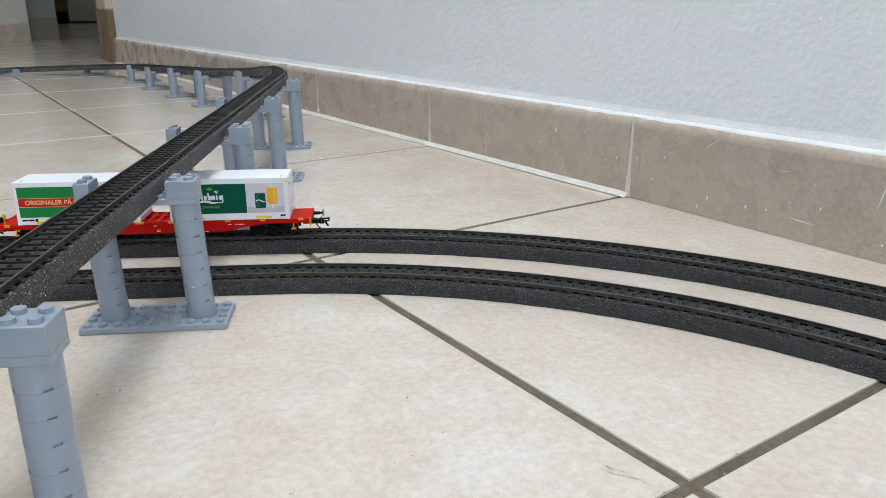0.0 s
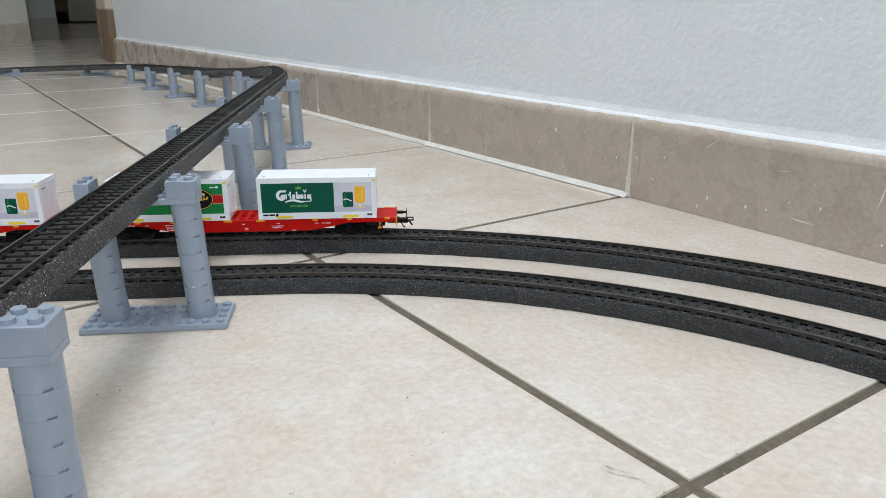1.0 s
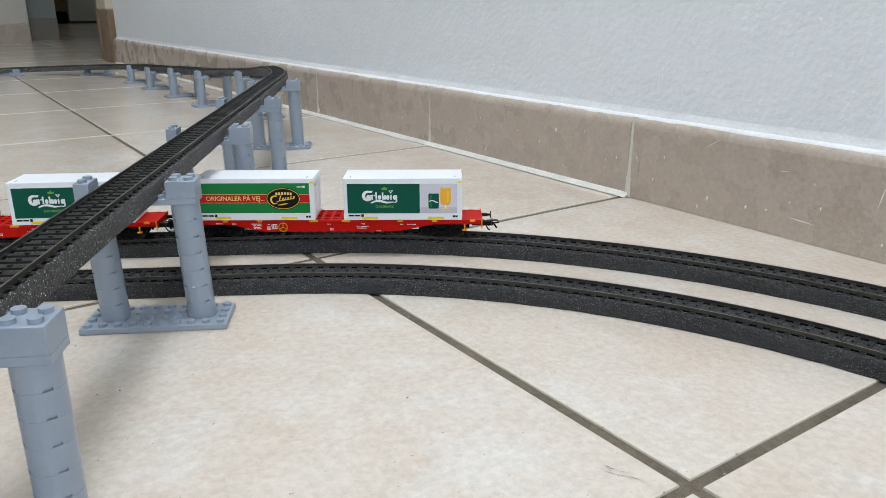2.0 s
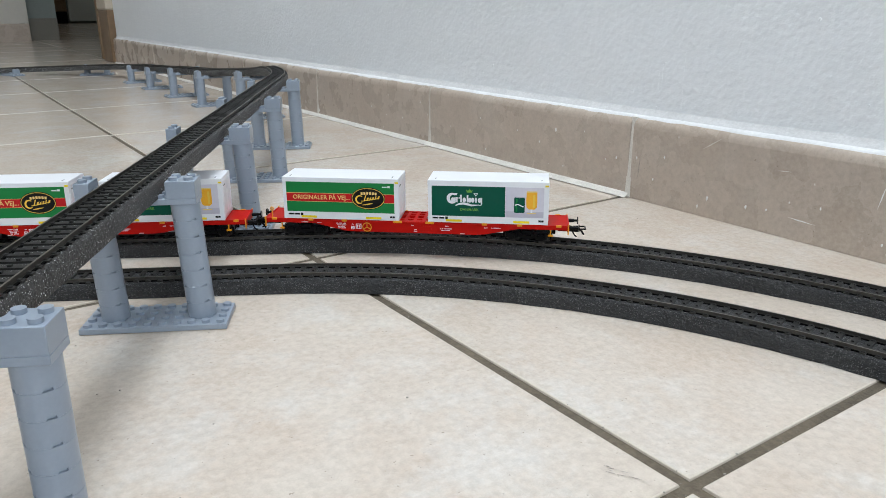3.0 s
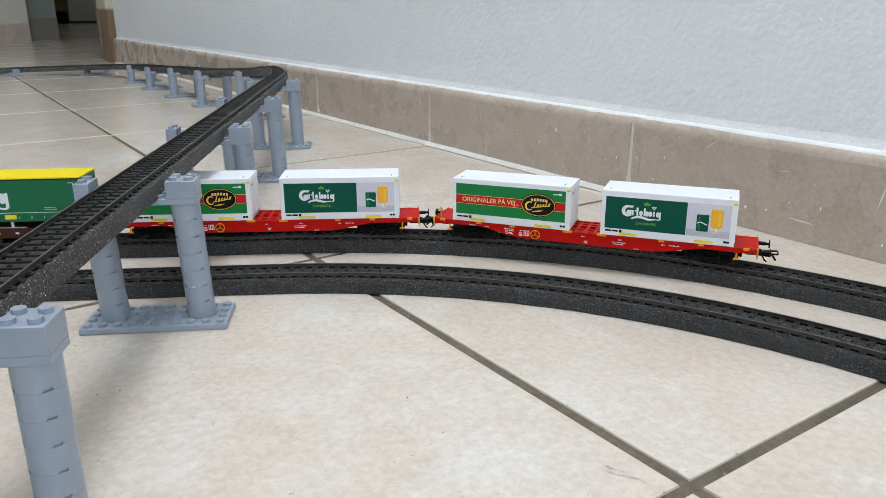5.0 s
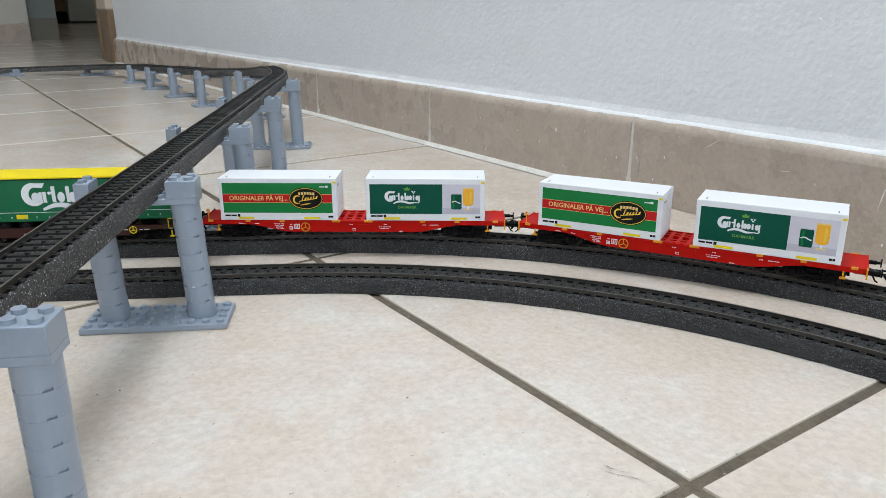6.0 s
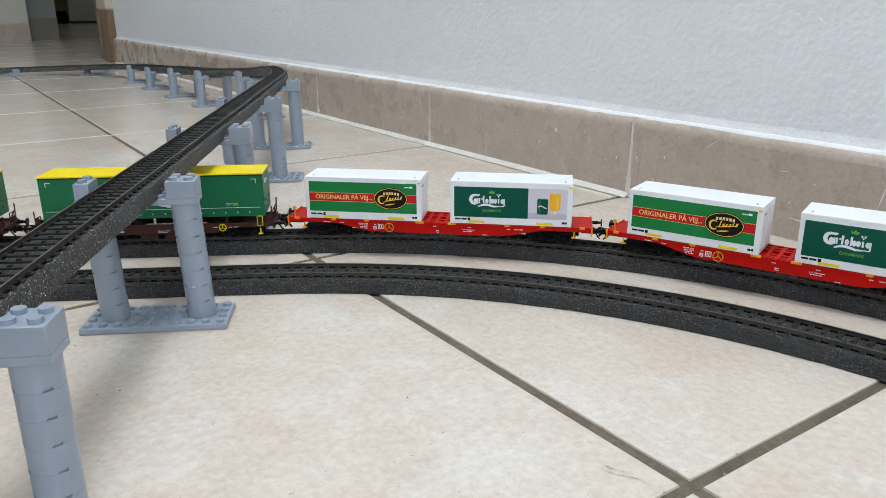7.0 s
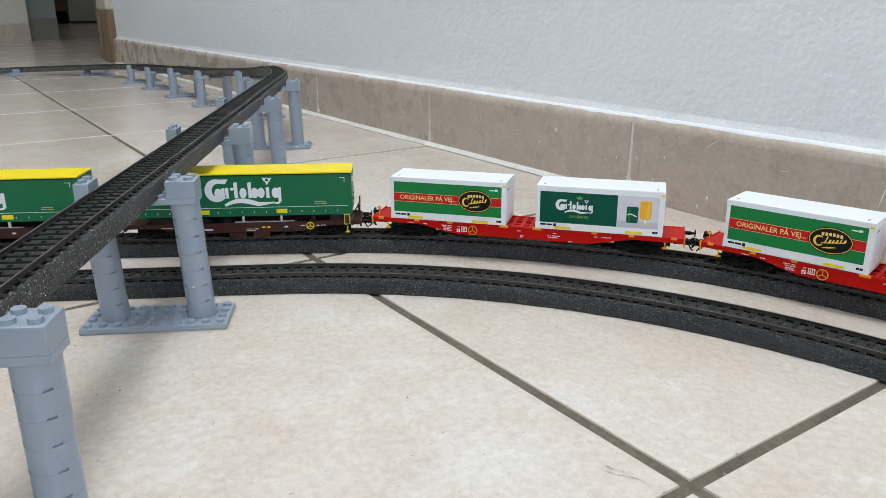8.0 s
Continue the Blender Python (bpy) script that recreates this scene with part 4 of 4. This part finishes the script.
def slogan_container():
    e = container_shell("container", "white container with green side, red band, black oval")
    y = -CW / 2
    panel("green_panel", e, -0.03919, 0.03861, 0.0056, 0.0272, y, M_GREEN, "bright green printed panel")
    panel("gold_line", e, -0.03899, 0.03841, 0.01295, 0.01935, y, M_CREAM, "", 0.00009)
    panel("red_band", e, -0.03909, 0.03851, 0.0132, 0.0191, y, M_BAND, "red printed band", 0.00012)
    m = Matrix.Translation((-0.0139, y - 0.00016, 0.0161)) @ Matrix.Rotation(radians(90), 4, "X")
    lettering("slogan", "ORIGINALER PÅ VEJ...", 0.0045, m, M_CREAM, e, 0.0412, "cream capital lettering")
    cx, cz = 0.0200, 0.0161
    flat_shape("oval_rim", e, ellipse(cx, cz, 0.0122, 0.0080), y, 0.00016, M_INK)
    flat_shape("oval_gold", e, ellipse(cx, cz, 0.0117, 0.0075), y, 0.00019, M_GOLD)
    flat_shape("oval", e, ellipse(cx, cz, 0.0113, 0.0071), y, 0.00022, M_INK, "black oval emblem")
    bm = bmesh.new()
    for i in range(6):
        x = cx - 0.0052 + i * 0.0020
        box(bm, x, x + 0.0014, y - 0.00026, y, cz + 0.0030 - abs(i - 2.5) * 0.00018, cz + 0.0049 - abs(i - 2.5) * 0.00018)
    part("emblem_blocks", bm, M_CREAM, e)
    flat_shape("emblem_bow", e, stroke([(cx - 0.0060 + 0.0026 * math.cos(radians(q)), cz - 0.0008 + 0.0028 * math.sin(radians(q))) for q in range(50, 311, 20)], lambda f: 0.0005 + 0.0008 * math.sin(math.pi * f)), y, 0.00027, M_GOLD)
    for i, (h, w) in enumerate(((0.0046, 0.0008), (0.0026, 0.0013), (0.0024, 0.0010), (0.0024, 0.0010), (0.0028, 0.0007), (0.0024, 0.0012))):
        u, v = cx - 0.0034 + 0.0020 * i, cz - 0.0021 + 0.00035 * i
        flat_shape("emblem_bar", e, [(u, v), (u + w, v + 0.0002), (u + w + h * 0.32, v + h), (u + h * 0.32, v + h - 0.0002)], y, 0.00027, M_GOLD)
    flat_shape("emblem_line", e, stroke([(cx - 0.0048 + 0.0012 * i, cz - 0.0020 + 0.00022 * i) for i in range(11)], lambda f: 0.0005), y, 0.00025, M_GOLD)
    flat_shape("emblem_underline", e, stroke([(cx - 0.004 + 0.0009 * i, cz - 0.0047 + 0.00016 * i) for i in range(9)], lambda f: 0.0003 + 0.0006 * math.sin(math.pi * f)), y, 0.00027, M_GOLD)
    bars("corner_print", e, y - 0.00006, [(0.0300, 0.0335, 0.0242, 0.0249), (0.0338, 0.0358, 0.0240, 0.0254)], M_WHITE)
    return e


def photo_container():
    e = container_shell("container", "white container with dark green panel and drink picture")
    y = -CW / 2
    x1 = 0.0121
    panel("green_panel", e, -0.0390, x1, 0.0052, 0.0266, y, M_DEEP, "dark green printed panel")
    panel("picture_ground", e, x1 + 0.0002, 0.0386, 0.0096, 0.0266, y, M_LILAC, "pale lilac printed picture")
    panel("picture_shelf", e, x1 + 0.0002, 0.0386, 0.0052, 0.0096, y, M_LILAC2)
    trademark(e, -0.0284, 0.0152, 0.0248, y, M_WHITE)
    m = Matrix.Translation((-0.0127, y - 0.00012, 0.0100)) @ Matrix.Rotation(radians(90), 4, "X")
    lettering("origin_word", "DANMARK", 0.0027, m, M_LEAF, e, 0.0130, "small green capital lettering")
    flat_shape("crown", e, [(-0.0144, 0.0222), (-0.0110, 0.0222), (-0.0104, 0.0240), (-0.0116, 0.0234), (-0.0127, 0.0248), (-0.0138, 0.0234), (-0.0150, 0.0240)], y, 0.0001, M_LEAF)
    # the printed can
    cx = 0.0219
    flat_shape("printed_can", e, [(cx - 0.0032, 0.0086), (cx + 0.0032, 0.0086), (cx + 0.0037, 0.0096), (cx + 0.0037, 0.0188), (cx + 0.0030, 0.0200), (cx - 0.0030, 0.0200), (cx - 0.0037, 0.0188), (cx - 0.0037, 0.0096)], y, 0.0001, M_DEEP, "dark green printed can")
    flat_shape("can_light", e, stroke([(cx - 0.0021 + 0.0003 * math.sin(k), 0.0095 + 0.001 * k) for k in range(10)], lambda f: 0.0011), y, 0.00013, M_GREEN)
    panel("can_rim", e, cx - 0.0029, cx + 0.0029, 0.0195, 0.0201, y, M_LILAC2, "", 0.00014)
    flat_shape("can_band", e, stroke([(cx - 0.0031 + 0.0006 * i, 0.0139 + 0.0007 * math.sin(i * 0.5)) for i in range(11)], lambda f: 0.0007), y, 0.00015, M_WHITE)
    # the printed glass
    gx = 0.0303
    flat_shape("printed_glass", e, [(gx - 0.0018, 0.0112), (gx + 0.0018, 0.0112), (gx + 0.0035, 0.0126), (gx + 0.0038, 0.0160), (gx + 0.0036, 0.0240), (gx - 0.0036, 0.0240), (gx - 0.0038, 0.0160), (gx - 0.0035, 0.0126)], y, 0.0001, M_BEER, "amber printed glass of beer")
    flat_shape("glass_light", e, stroke([(gx + 0.0016, 0.0125 + 0.0009 * k) for k in range(11)], lambda f: 0.0014), y, 0.00013, M_GOLD)
    panel("glass_foam", e, gx - 0.0034, gx + 0.0034, 0.0232, 0.0241, y, M_CREAM, "", 0.00013)
    panel("glass_stem", e, gx - 0.0006, gx + 0.0006, 0.0089, 0.0113, y, M_WHITE, "", 0.0001)
    panel("glass_foot", e, gx - 0.0030, gx + 0.0030, 0.0080, 0.0089, y, M_CREAM, "", 0.0001)
    return e


def trailer():
    e = group_empty("trailer", "green box trailer with yellow roof and white emblem", "model trailer", None, "trailers on the wagons")
    L, Wd, z0, z1 = 0.1530, 0.0290, 0.0172, 0.0470
    y = -Wd / 2
    part("body", box(bmesh.new(), -L / 2, L / 2, y, -y, z0, z1, 0.0004, 2), M_TRAILER, e, "dark green trailer body")
    part("roof", box(bmesh.new(), -L / 2 - 0.0004, L / 2 + 0.0004, y - 0.0004, -y + 0.0004, z1, z1 + 0.0012, 0.0003, 2), M_YELLOW, e, "bright yellow roof")
    # black strip paints the dark of the gap between roof and body
    part("roof_gap_shade", box(bmesh.new(), -L / 2 + 0.0003, L / 2 - 0.0003, y - 0.00025, y + 0.0002, z1 - 0.0007, z1 - 0.0001), M_BLACK, e, "black strip for the shaded gap under the roof")
    bm = bmesh.new()
    box(bm, -L / 2 + 0.003, L / 2 - 0.003, y - 0.0004, y + 0.0002, z0 + 0.0060, z0 + 0.00622)
    part("side_line", bm, M_WHITE, e)
    bm = bmesh.new()
    x = -L / 2 + 0.008
    while x < L / 2 - 0.005:
        box(bm, x - 0.0003, x + 0.0003, y - 0.0006, y + 0.0002, z0 + 0.0022, z0 + 0.0032)
        x += 0.0084
    part("strap_buckle", bm, M_LILAC2, e, "row of small pale strap buckles")
    for x in (-0.028, 0.0265):
        panel("lifting_plate", e, x - 0.0038, x + 0.0038, z0 + 0.0016, z0 + 0.0046, y, M_YELLOW, "yellow grapple plate", 0.0004)
    part("bottom_rail", box(bmesh.new(), -L / 2, L / 2, y - 0.0003, y + 0.0003, z0 - 0.0002, z0 + 0.0012), M_TRAILER, e)
    trademark(e, -0.0258, 0.0303, 0.0530, y, M_WHITE, 0.0003)
    bm = bmesh.new()
    for w in (-1, 1):
        x = w * (L / 2 - 0.005)
        box(bm, min(x, x - w * 0.0034), max(x, x - w * 0.0034), y - 0.0002, y, z1 - 0.0034, z1 - 0.0030)
        box(bm, x - 0.0002, x + 0.0002, y - 0.0002, y, z1 - 0.0062, z1 - 0.0030)
    part("corner_mark", bm, M_WHITE, e)
    bars("small_print", e, y - 0.0001, [(0.0500 + 0.0014 * q, 0.0510 + 0.0014 * q, 0.0264 - 0.0012 * r, 0.0268 - 0.0012 * r) for r in range(2) for q in range(6) if not (r == 1 and q > 2)], M_LILAC)
    bars("yellow_print", e, y - 0.0001, [(0.0545, 0.0582, 0.0251, 0.0256)], M_YELLOW)
    # front end with its small mark and grab irons
    bm = bmesh.new()
    for k in range(7):
        yy, h = -0.0085 + 0.0016 * k, (0.0030 if k == 0 else 0.0018 if k in (3, 5) else 0.0012)
        box(bm, L / 2 - 0.0001, L / 2 + 0.0003, yy, yy + 0.0011, 0.0400, 0.0400 + h)
    box(bm, L / 2 - 0.0001, L / 2 + 0.0003, -0.0065, 0.0005, 0.0388, 0.0393)
    part("end_mark", bm, M_WHITE, e)
    bm = bmesh.new()
    for yy in (-0.008, 0.008):
        for z in (0.022, 0.027):
            box(bm, L / 2 - 0.0001, L / 2 + 0.0006, yy - 0.0025, yy + 0.0025, z, z + 0.0012)
    part("end_hatch", bm, M_TRAILER, e)
    # landing legs, chassis and wheels
    for x0 in (0.0145,):
        for s in (-1, 1):
            bm = bmesh.new()
            yy = s * 0.0118
            for dx in (0.0, 0.0270):
                box(bm, x0 - 0.016 + dx - 0.0007, x0 - 0.016 + dx + 0.0007, yy - 0.0007, yy + 0.0007, 0.0122, z0 + 0.0003)
            box(bm, x0 - 0.022, x0 + 0.020, yy - 0.0010, yy + 0.0010, 0.0110, 0.0122)
            part("landing_gear", bm, M_WHITE, e, "white landing gear")
    part("chassis", box(bmesh.new(), -L / 2 + 0.004, L / 2 - 0.03, -0.0045, 0.0045, 0.0135, z0, 0.0004, 1), M_BLACK, e)
    for x in (-0.042, -0.0275, -0.013):
        for s in (-1, 1):
            bm = bmesh.new()
            cyl(bm, (x, s * 0.0103 - 0.0022, 0.0122), "y", 0.0052, 0.0044, 22)
            w = part("trailer_wheel", bm, M_BLACK, e, "black trailer tyre", True)
            bm = bmesh.new()
            cyl(bm, (x, s * 0.0125 - 0.0003, 0.0122), "y", 0.0030, 0.0006, 14)
            part("hub", bm, M_WHEEL, w)
    return e


def brown_wagon():
    e = group_empty("pocket_wagon", "dark brown pocket wagon with black bogies", "model wagon", None, "wagons of the train")
    L, Wd = 0.0825, 0.0143
    for s in (-1, 1):
        y0, y1 = sorted((s * Wd, s * (Wd - 0.0012)))
        o = [(-L, 0.0120), (-L, 0.0090), (-0.060, 0.0088), (-0.042, 0.0052), (0.042, 0.0052), (0.056, 0.0088), (L, 0.0090), (L, 0.0120)]
        part("side_sill", prism(bmesh.new(), o, y0, y1), M_BROWN, e, "brown side sill")
        lip = sorted((s * (Wd + 0.0005), s * (Wd - 0.001)))
        part("sill_flange", box(bmesh.new(), -L, L, lip[0], lip[1], 0.0114, 0.0121), M_BROWN, e)
        part("sill_rib", box(bmesh.new(), -0.041, 0.041, lip[0], lip[1], 0.0052, 0.0059), M_BROWN, e)
        for x in (-0.005, 0.012):
            b0 = sorted((s * Wd, s * (Wd - 0.003)))
            part("equipment_box", box(bmesh.new(), x - 0.006, x + 0.006, b0[0], b0[1], 0.0012, 0.0050, 0.0003, 1), M_BROWN, e)
    bm = bmesh.new()
    box(bm, -0.050, 0.050, -Wd + 0.0012, Wd - 0.0012, 0.0052, 0.0062)
    for x0, x1 in ((-L, -0.046), (0.046, L)):
        box(bm, x0, x1, -Wd + 0.0012, Wd - 0.0012, 0.0092, 0.0106)
    for x in (-0.034, -0.02, 0.0, 0.02, 0.034):
        box(bm, x - 0.0012, x + 0.0012, -Wd + 0.0012, Wd - 0.0012, 0.0062, 0.0085)
    part("deck_frame", bm, M_BROWN, e, "low brown pocket deck")
    part("hitch", box(bmesh.new(), 0.050, 0.060, -0.006, 0.006, 0.0106, 0.0170, 0.0006, 1), M_BLACK, e, "black trailer hitch stand")
    for w in (-1, 1):
        x0, x1 = sorted((w * L, w * (L + 0.0012)))
        part("buffer_beam", box(bmesh.new(), x0, x1, -Wd, Wd, 0.0072, 0.0114, 0.0003, 1), M_BROWN, e)
        bm = bmesh.new()
        for s in (-1, 1):
            xx = w * (L - 0.001)
            rod(bm, (xx, s * 0.0132, 0.011), (xx + w * 0.0004, s * 0.0132, 0.0235), 0.0005)
            rod(bm, (xx - w * 0.004, s * 0.0132, 0.011), (xx, s * 0.0132, 0.0185), 0.0005)
            rod(bm, (xx, s * 0.0132, 0.0180), (xx, s * 0.005, 0.0180), 0.0004)
            rod(bm, (xx, s * 0.005, 0.011), (xx, s * 0.005, 0.0180), 0.0004)
            box(bm, xx - 0.0006, xx + 0.0006, s * 0.0100 - 0.0034, s * 0.0100 + 0.0034, 0.0110, 0.0150)
        part("end_railing", bm, M_BROWN, e, "brown end railing")
        for s in (-1, 1):
            buffer(e, w * (L + 0.0012), s * 0.0100, 0.0102, w)
        coupler(e, w * (L + 0.001), w)
        if w < 0:
            continue
        bm = bmesh.new()
        xx = w * (L - 0.009)
        yy = -Wd - 0.0006
        for q in (-0.0018, 0.0018):
            rod(bm, (xx + q, yy, 0.0095), (xx + q, yy, 0.0168), 0.0003)
        rod(bm, (xx - 0.0018, yy, 0.0168), (xx + 0.0018, yy, 0.0168), 0.0003)
        part("grab_iron", bm, M_YELLOW, e, "yellow grab iron")
        bm = bmesh.new()
        box(bm, xx - 0.0004, xx + 0.0004, yy, yy + 0.0006, 0.0040, 0.0080)
        box(bm, xx - 0.0016, xx + 0.0016, yy - 0.0004, yy + 0.0006, 0.0034, 0.0044)
        part("step", bm, M_YELLOW, e)
    handwheel(e, 0.0470, -Wd - 0.0008, 0.0090, 0.0025, M_YELLOW)
    bars("data_lettering", e, -Wd, [(0.0510, 0.0535, 0.0086, 0.0094), (0.0545, 0.0580, 0.0086, 0.0094), (0.0400, 0.0432, 0.0086, 0.0096), (0.0015, 0.0060, 0.0070, 0.0077), (0.0065, 0.0100, 0.0070, 0.0077), (0.0015, 0.0080, 0.0059, 0.0065), (-0.028, -0.022, 0.0064, 0.0084), (0.0285, 0.0310, 0.0075, 0.0095), (0.072, 0.074, 0.0090, 0.0098), (-0.058, -0.050, 0.0088, 0.0096)], M_LILAC, "small pale lettering as bars", 0.6)
    bars("yellow_lettering", e, -Wd, [(0.0125, 0.0150, 0.0080, 0.0090), (0.0160, 0.0185, 0.0080, 0.0090)], M_YELLOW)
    bg = [(bogie(e, x), x) for x in (-0.0590, 0.0590)]
    return e, bg


CONTAINER_X = 0.0521
TRAIN = []


def add_red(s8):
    w, bg = red_wagon()
    loads = [(slogan_container(), Matrix.Translation((-CONTAINER_X, 0, DECK))), (photo_container(), Matrix.Translation((CONTAINER_X, 0, DECK)))]
    TRAIN.append((w, bg, 0.0815, s8, loads))


def add_brown(s8):
    w, bg = brown_wagon()
    TRAIN.append((w, bg, 0.0590, s8, [(trailer(), Matrix.Translation((0.001, 0, 0)))]))


add_red(0.4100)
add_red(0.1777)
add_brown(-0.0263)
add_brown(-0.2150)

# ---------------------------------------------------------------- floor tiles
bm = bmesh.new()
box(bm, -(T - JOINT) / 2, (T - JOINT) / 2, -(T - JOINT) / 2, (T - JOINT) / 2, -0.008, 0.0)
top = [ed for ed in bm.edges if all(v.co.z > -1e-6 for v in ed.verts)]
bmesh.ops.bevel(bm, geom=top, offset=0.0010, segments=2, affect="EDGES", profile=0.5)
bm.normal_update()
for f in bm.faces:
    f.material_index = 0 if f.normal.z > 0.99 else 1
FLOOR_TILE = finish("floor_tile", bm, (M_TILE, M_TILE_EDGE), "edges")
for i in range(-7, 27):
    for j in range(-8, 7):
        x, y = X0 - (i + 0.5) * T, Y0 + (j + 0.5) * T
        if (i < 14 and j <= 0) or (i >= 8 and j > -4):
            ob = part("floor_tile", FLOOR_TILE, None, floor)
            ob.location = (x, y, random.uniform(-0.0003, 0.0))
            ob.rotation_euler = (0, 0, radians(90) * random.randrange(4))
# paler joints that run towards the wall
bm = bmesh.new()
for i in range(3, 27):
    x = X0 - i * T
    box(bm, x - JOINT / 2, x + JOINT / 2, -2.4, 2.4 if i > 8 else WALL_Y, -0.003, -0.0004)
part("pale_joint", bm, M_GROUT_PALE, floor)

# a dark scuff, crumbs and grit on the tiles
rng = random.Random(11)
bm = bmesh.new()
for k in range(9):
    a = radians(38 + rng.uniform(-14, 14))
    x, y = -0.1696 + rng.uniform(-0.006, 0.006), 0.1981 + rng.uniform(-0.003, 0.003)
    d, w = rng.uniform(0.001, 0.003), rng.uniform(0.0001, 0.0003)
    q = [bm.verts.new((x + u * math.cos(a) - v * math.sin(a), y + u * math.sin(a) + v * math.cos(a), 0.00006)) for u, v in ((-d, 0), (0, -w), (d, 0), (0, w))]
    bm.faces.new(q)
tagged(part("scuff", bm, M_SCUFF, floor, "dark scuff mark"), kind="stuff")
bm = bmesh.new()
for k in range(230):
    if k % 3:
        x, y = rng.uniform(-1.1, 0.0), rng.uniform(0.0, 0.52)
    elif k % 2:
        x, y = rng.uniform(-0.75, 0.0), Y0 + rng.choice((-1, 1)) * JOINT / 2 + rng.uniform(-0.001, 0.001)
    else:
        x, y = X0 + rng.choice((-1, 1)) * JOINT / 2, rng.uniform(0.1, 0.5)
    r = rng.choice((0.00022, 0.0003, 0.0004, 0.0006)) * rng.uniform(0.7, 1.1)
    q = bmesh.ops.create_icosphere(bm, subdivisions=1, radius=r)
    for v in q["verts"]:
        v.co = Vector((x + v.co.x * rng.uniform(0.6, 1.3), y + v.co.y * rng.uniform(0.6, 1.3), r * 0.25 + v.co.z * 0.6))
tagged(part("grit", bm, M_SCUFF, floor), kind="stuff")


def motions():
    times = [k * 0.2 for k in range(41)]
    fine = [k * 0.1 for k in range(81)]
    for wagon, bogies, half, s8, loads in TRAIN:
        def body(t):
            s = s8 + SPEED * (t - 8.0)
            return between(s - half, s + half)
        walk(wagon, [(t, body(t)) for t in times])
        for load, m in loads:
            walk(load, [(t, body(t) @ m) for t in times])
        for (b, sets), x in bogies:
            def turn(t):
                s = s8 + SPEED * (t - 8.0) + x
                yaw = between(s - 0.0103, s + 0.0103).to_euler().z - body(t).to_euler().z
                return Matrix.Translation((x, 0, 0)) @ Matrix.Rotation(yaw, 4, "Z")
            walk(b, [(t, turn(t)) for t in times])
            for w, dx in sets:
                walk(w, [(t, Matrix.Translation((dx, 0, 0.0053)) @ Matrix.Rotation(SPEED * t / 0.0053, 4, "Y")) for t in fine])


motions()
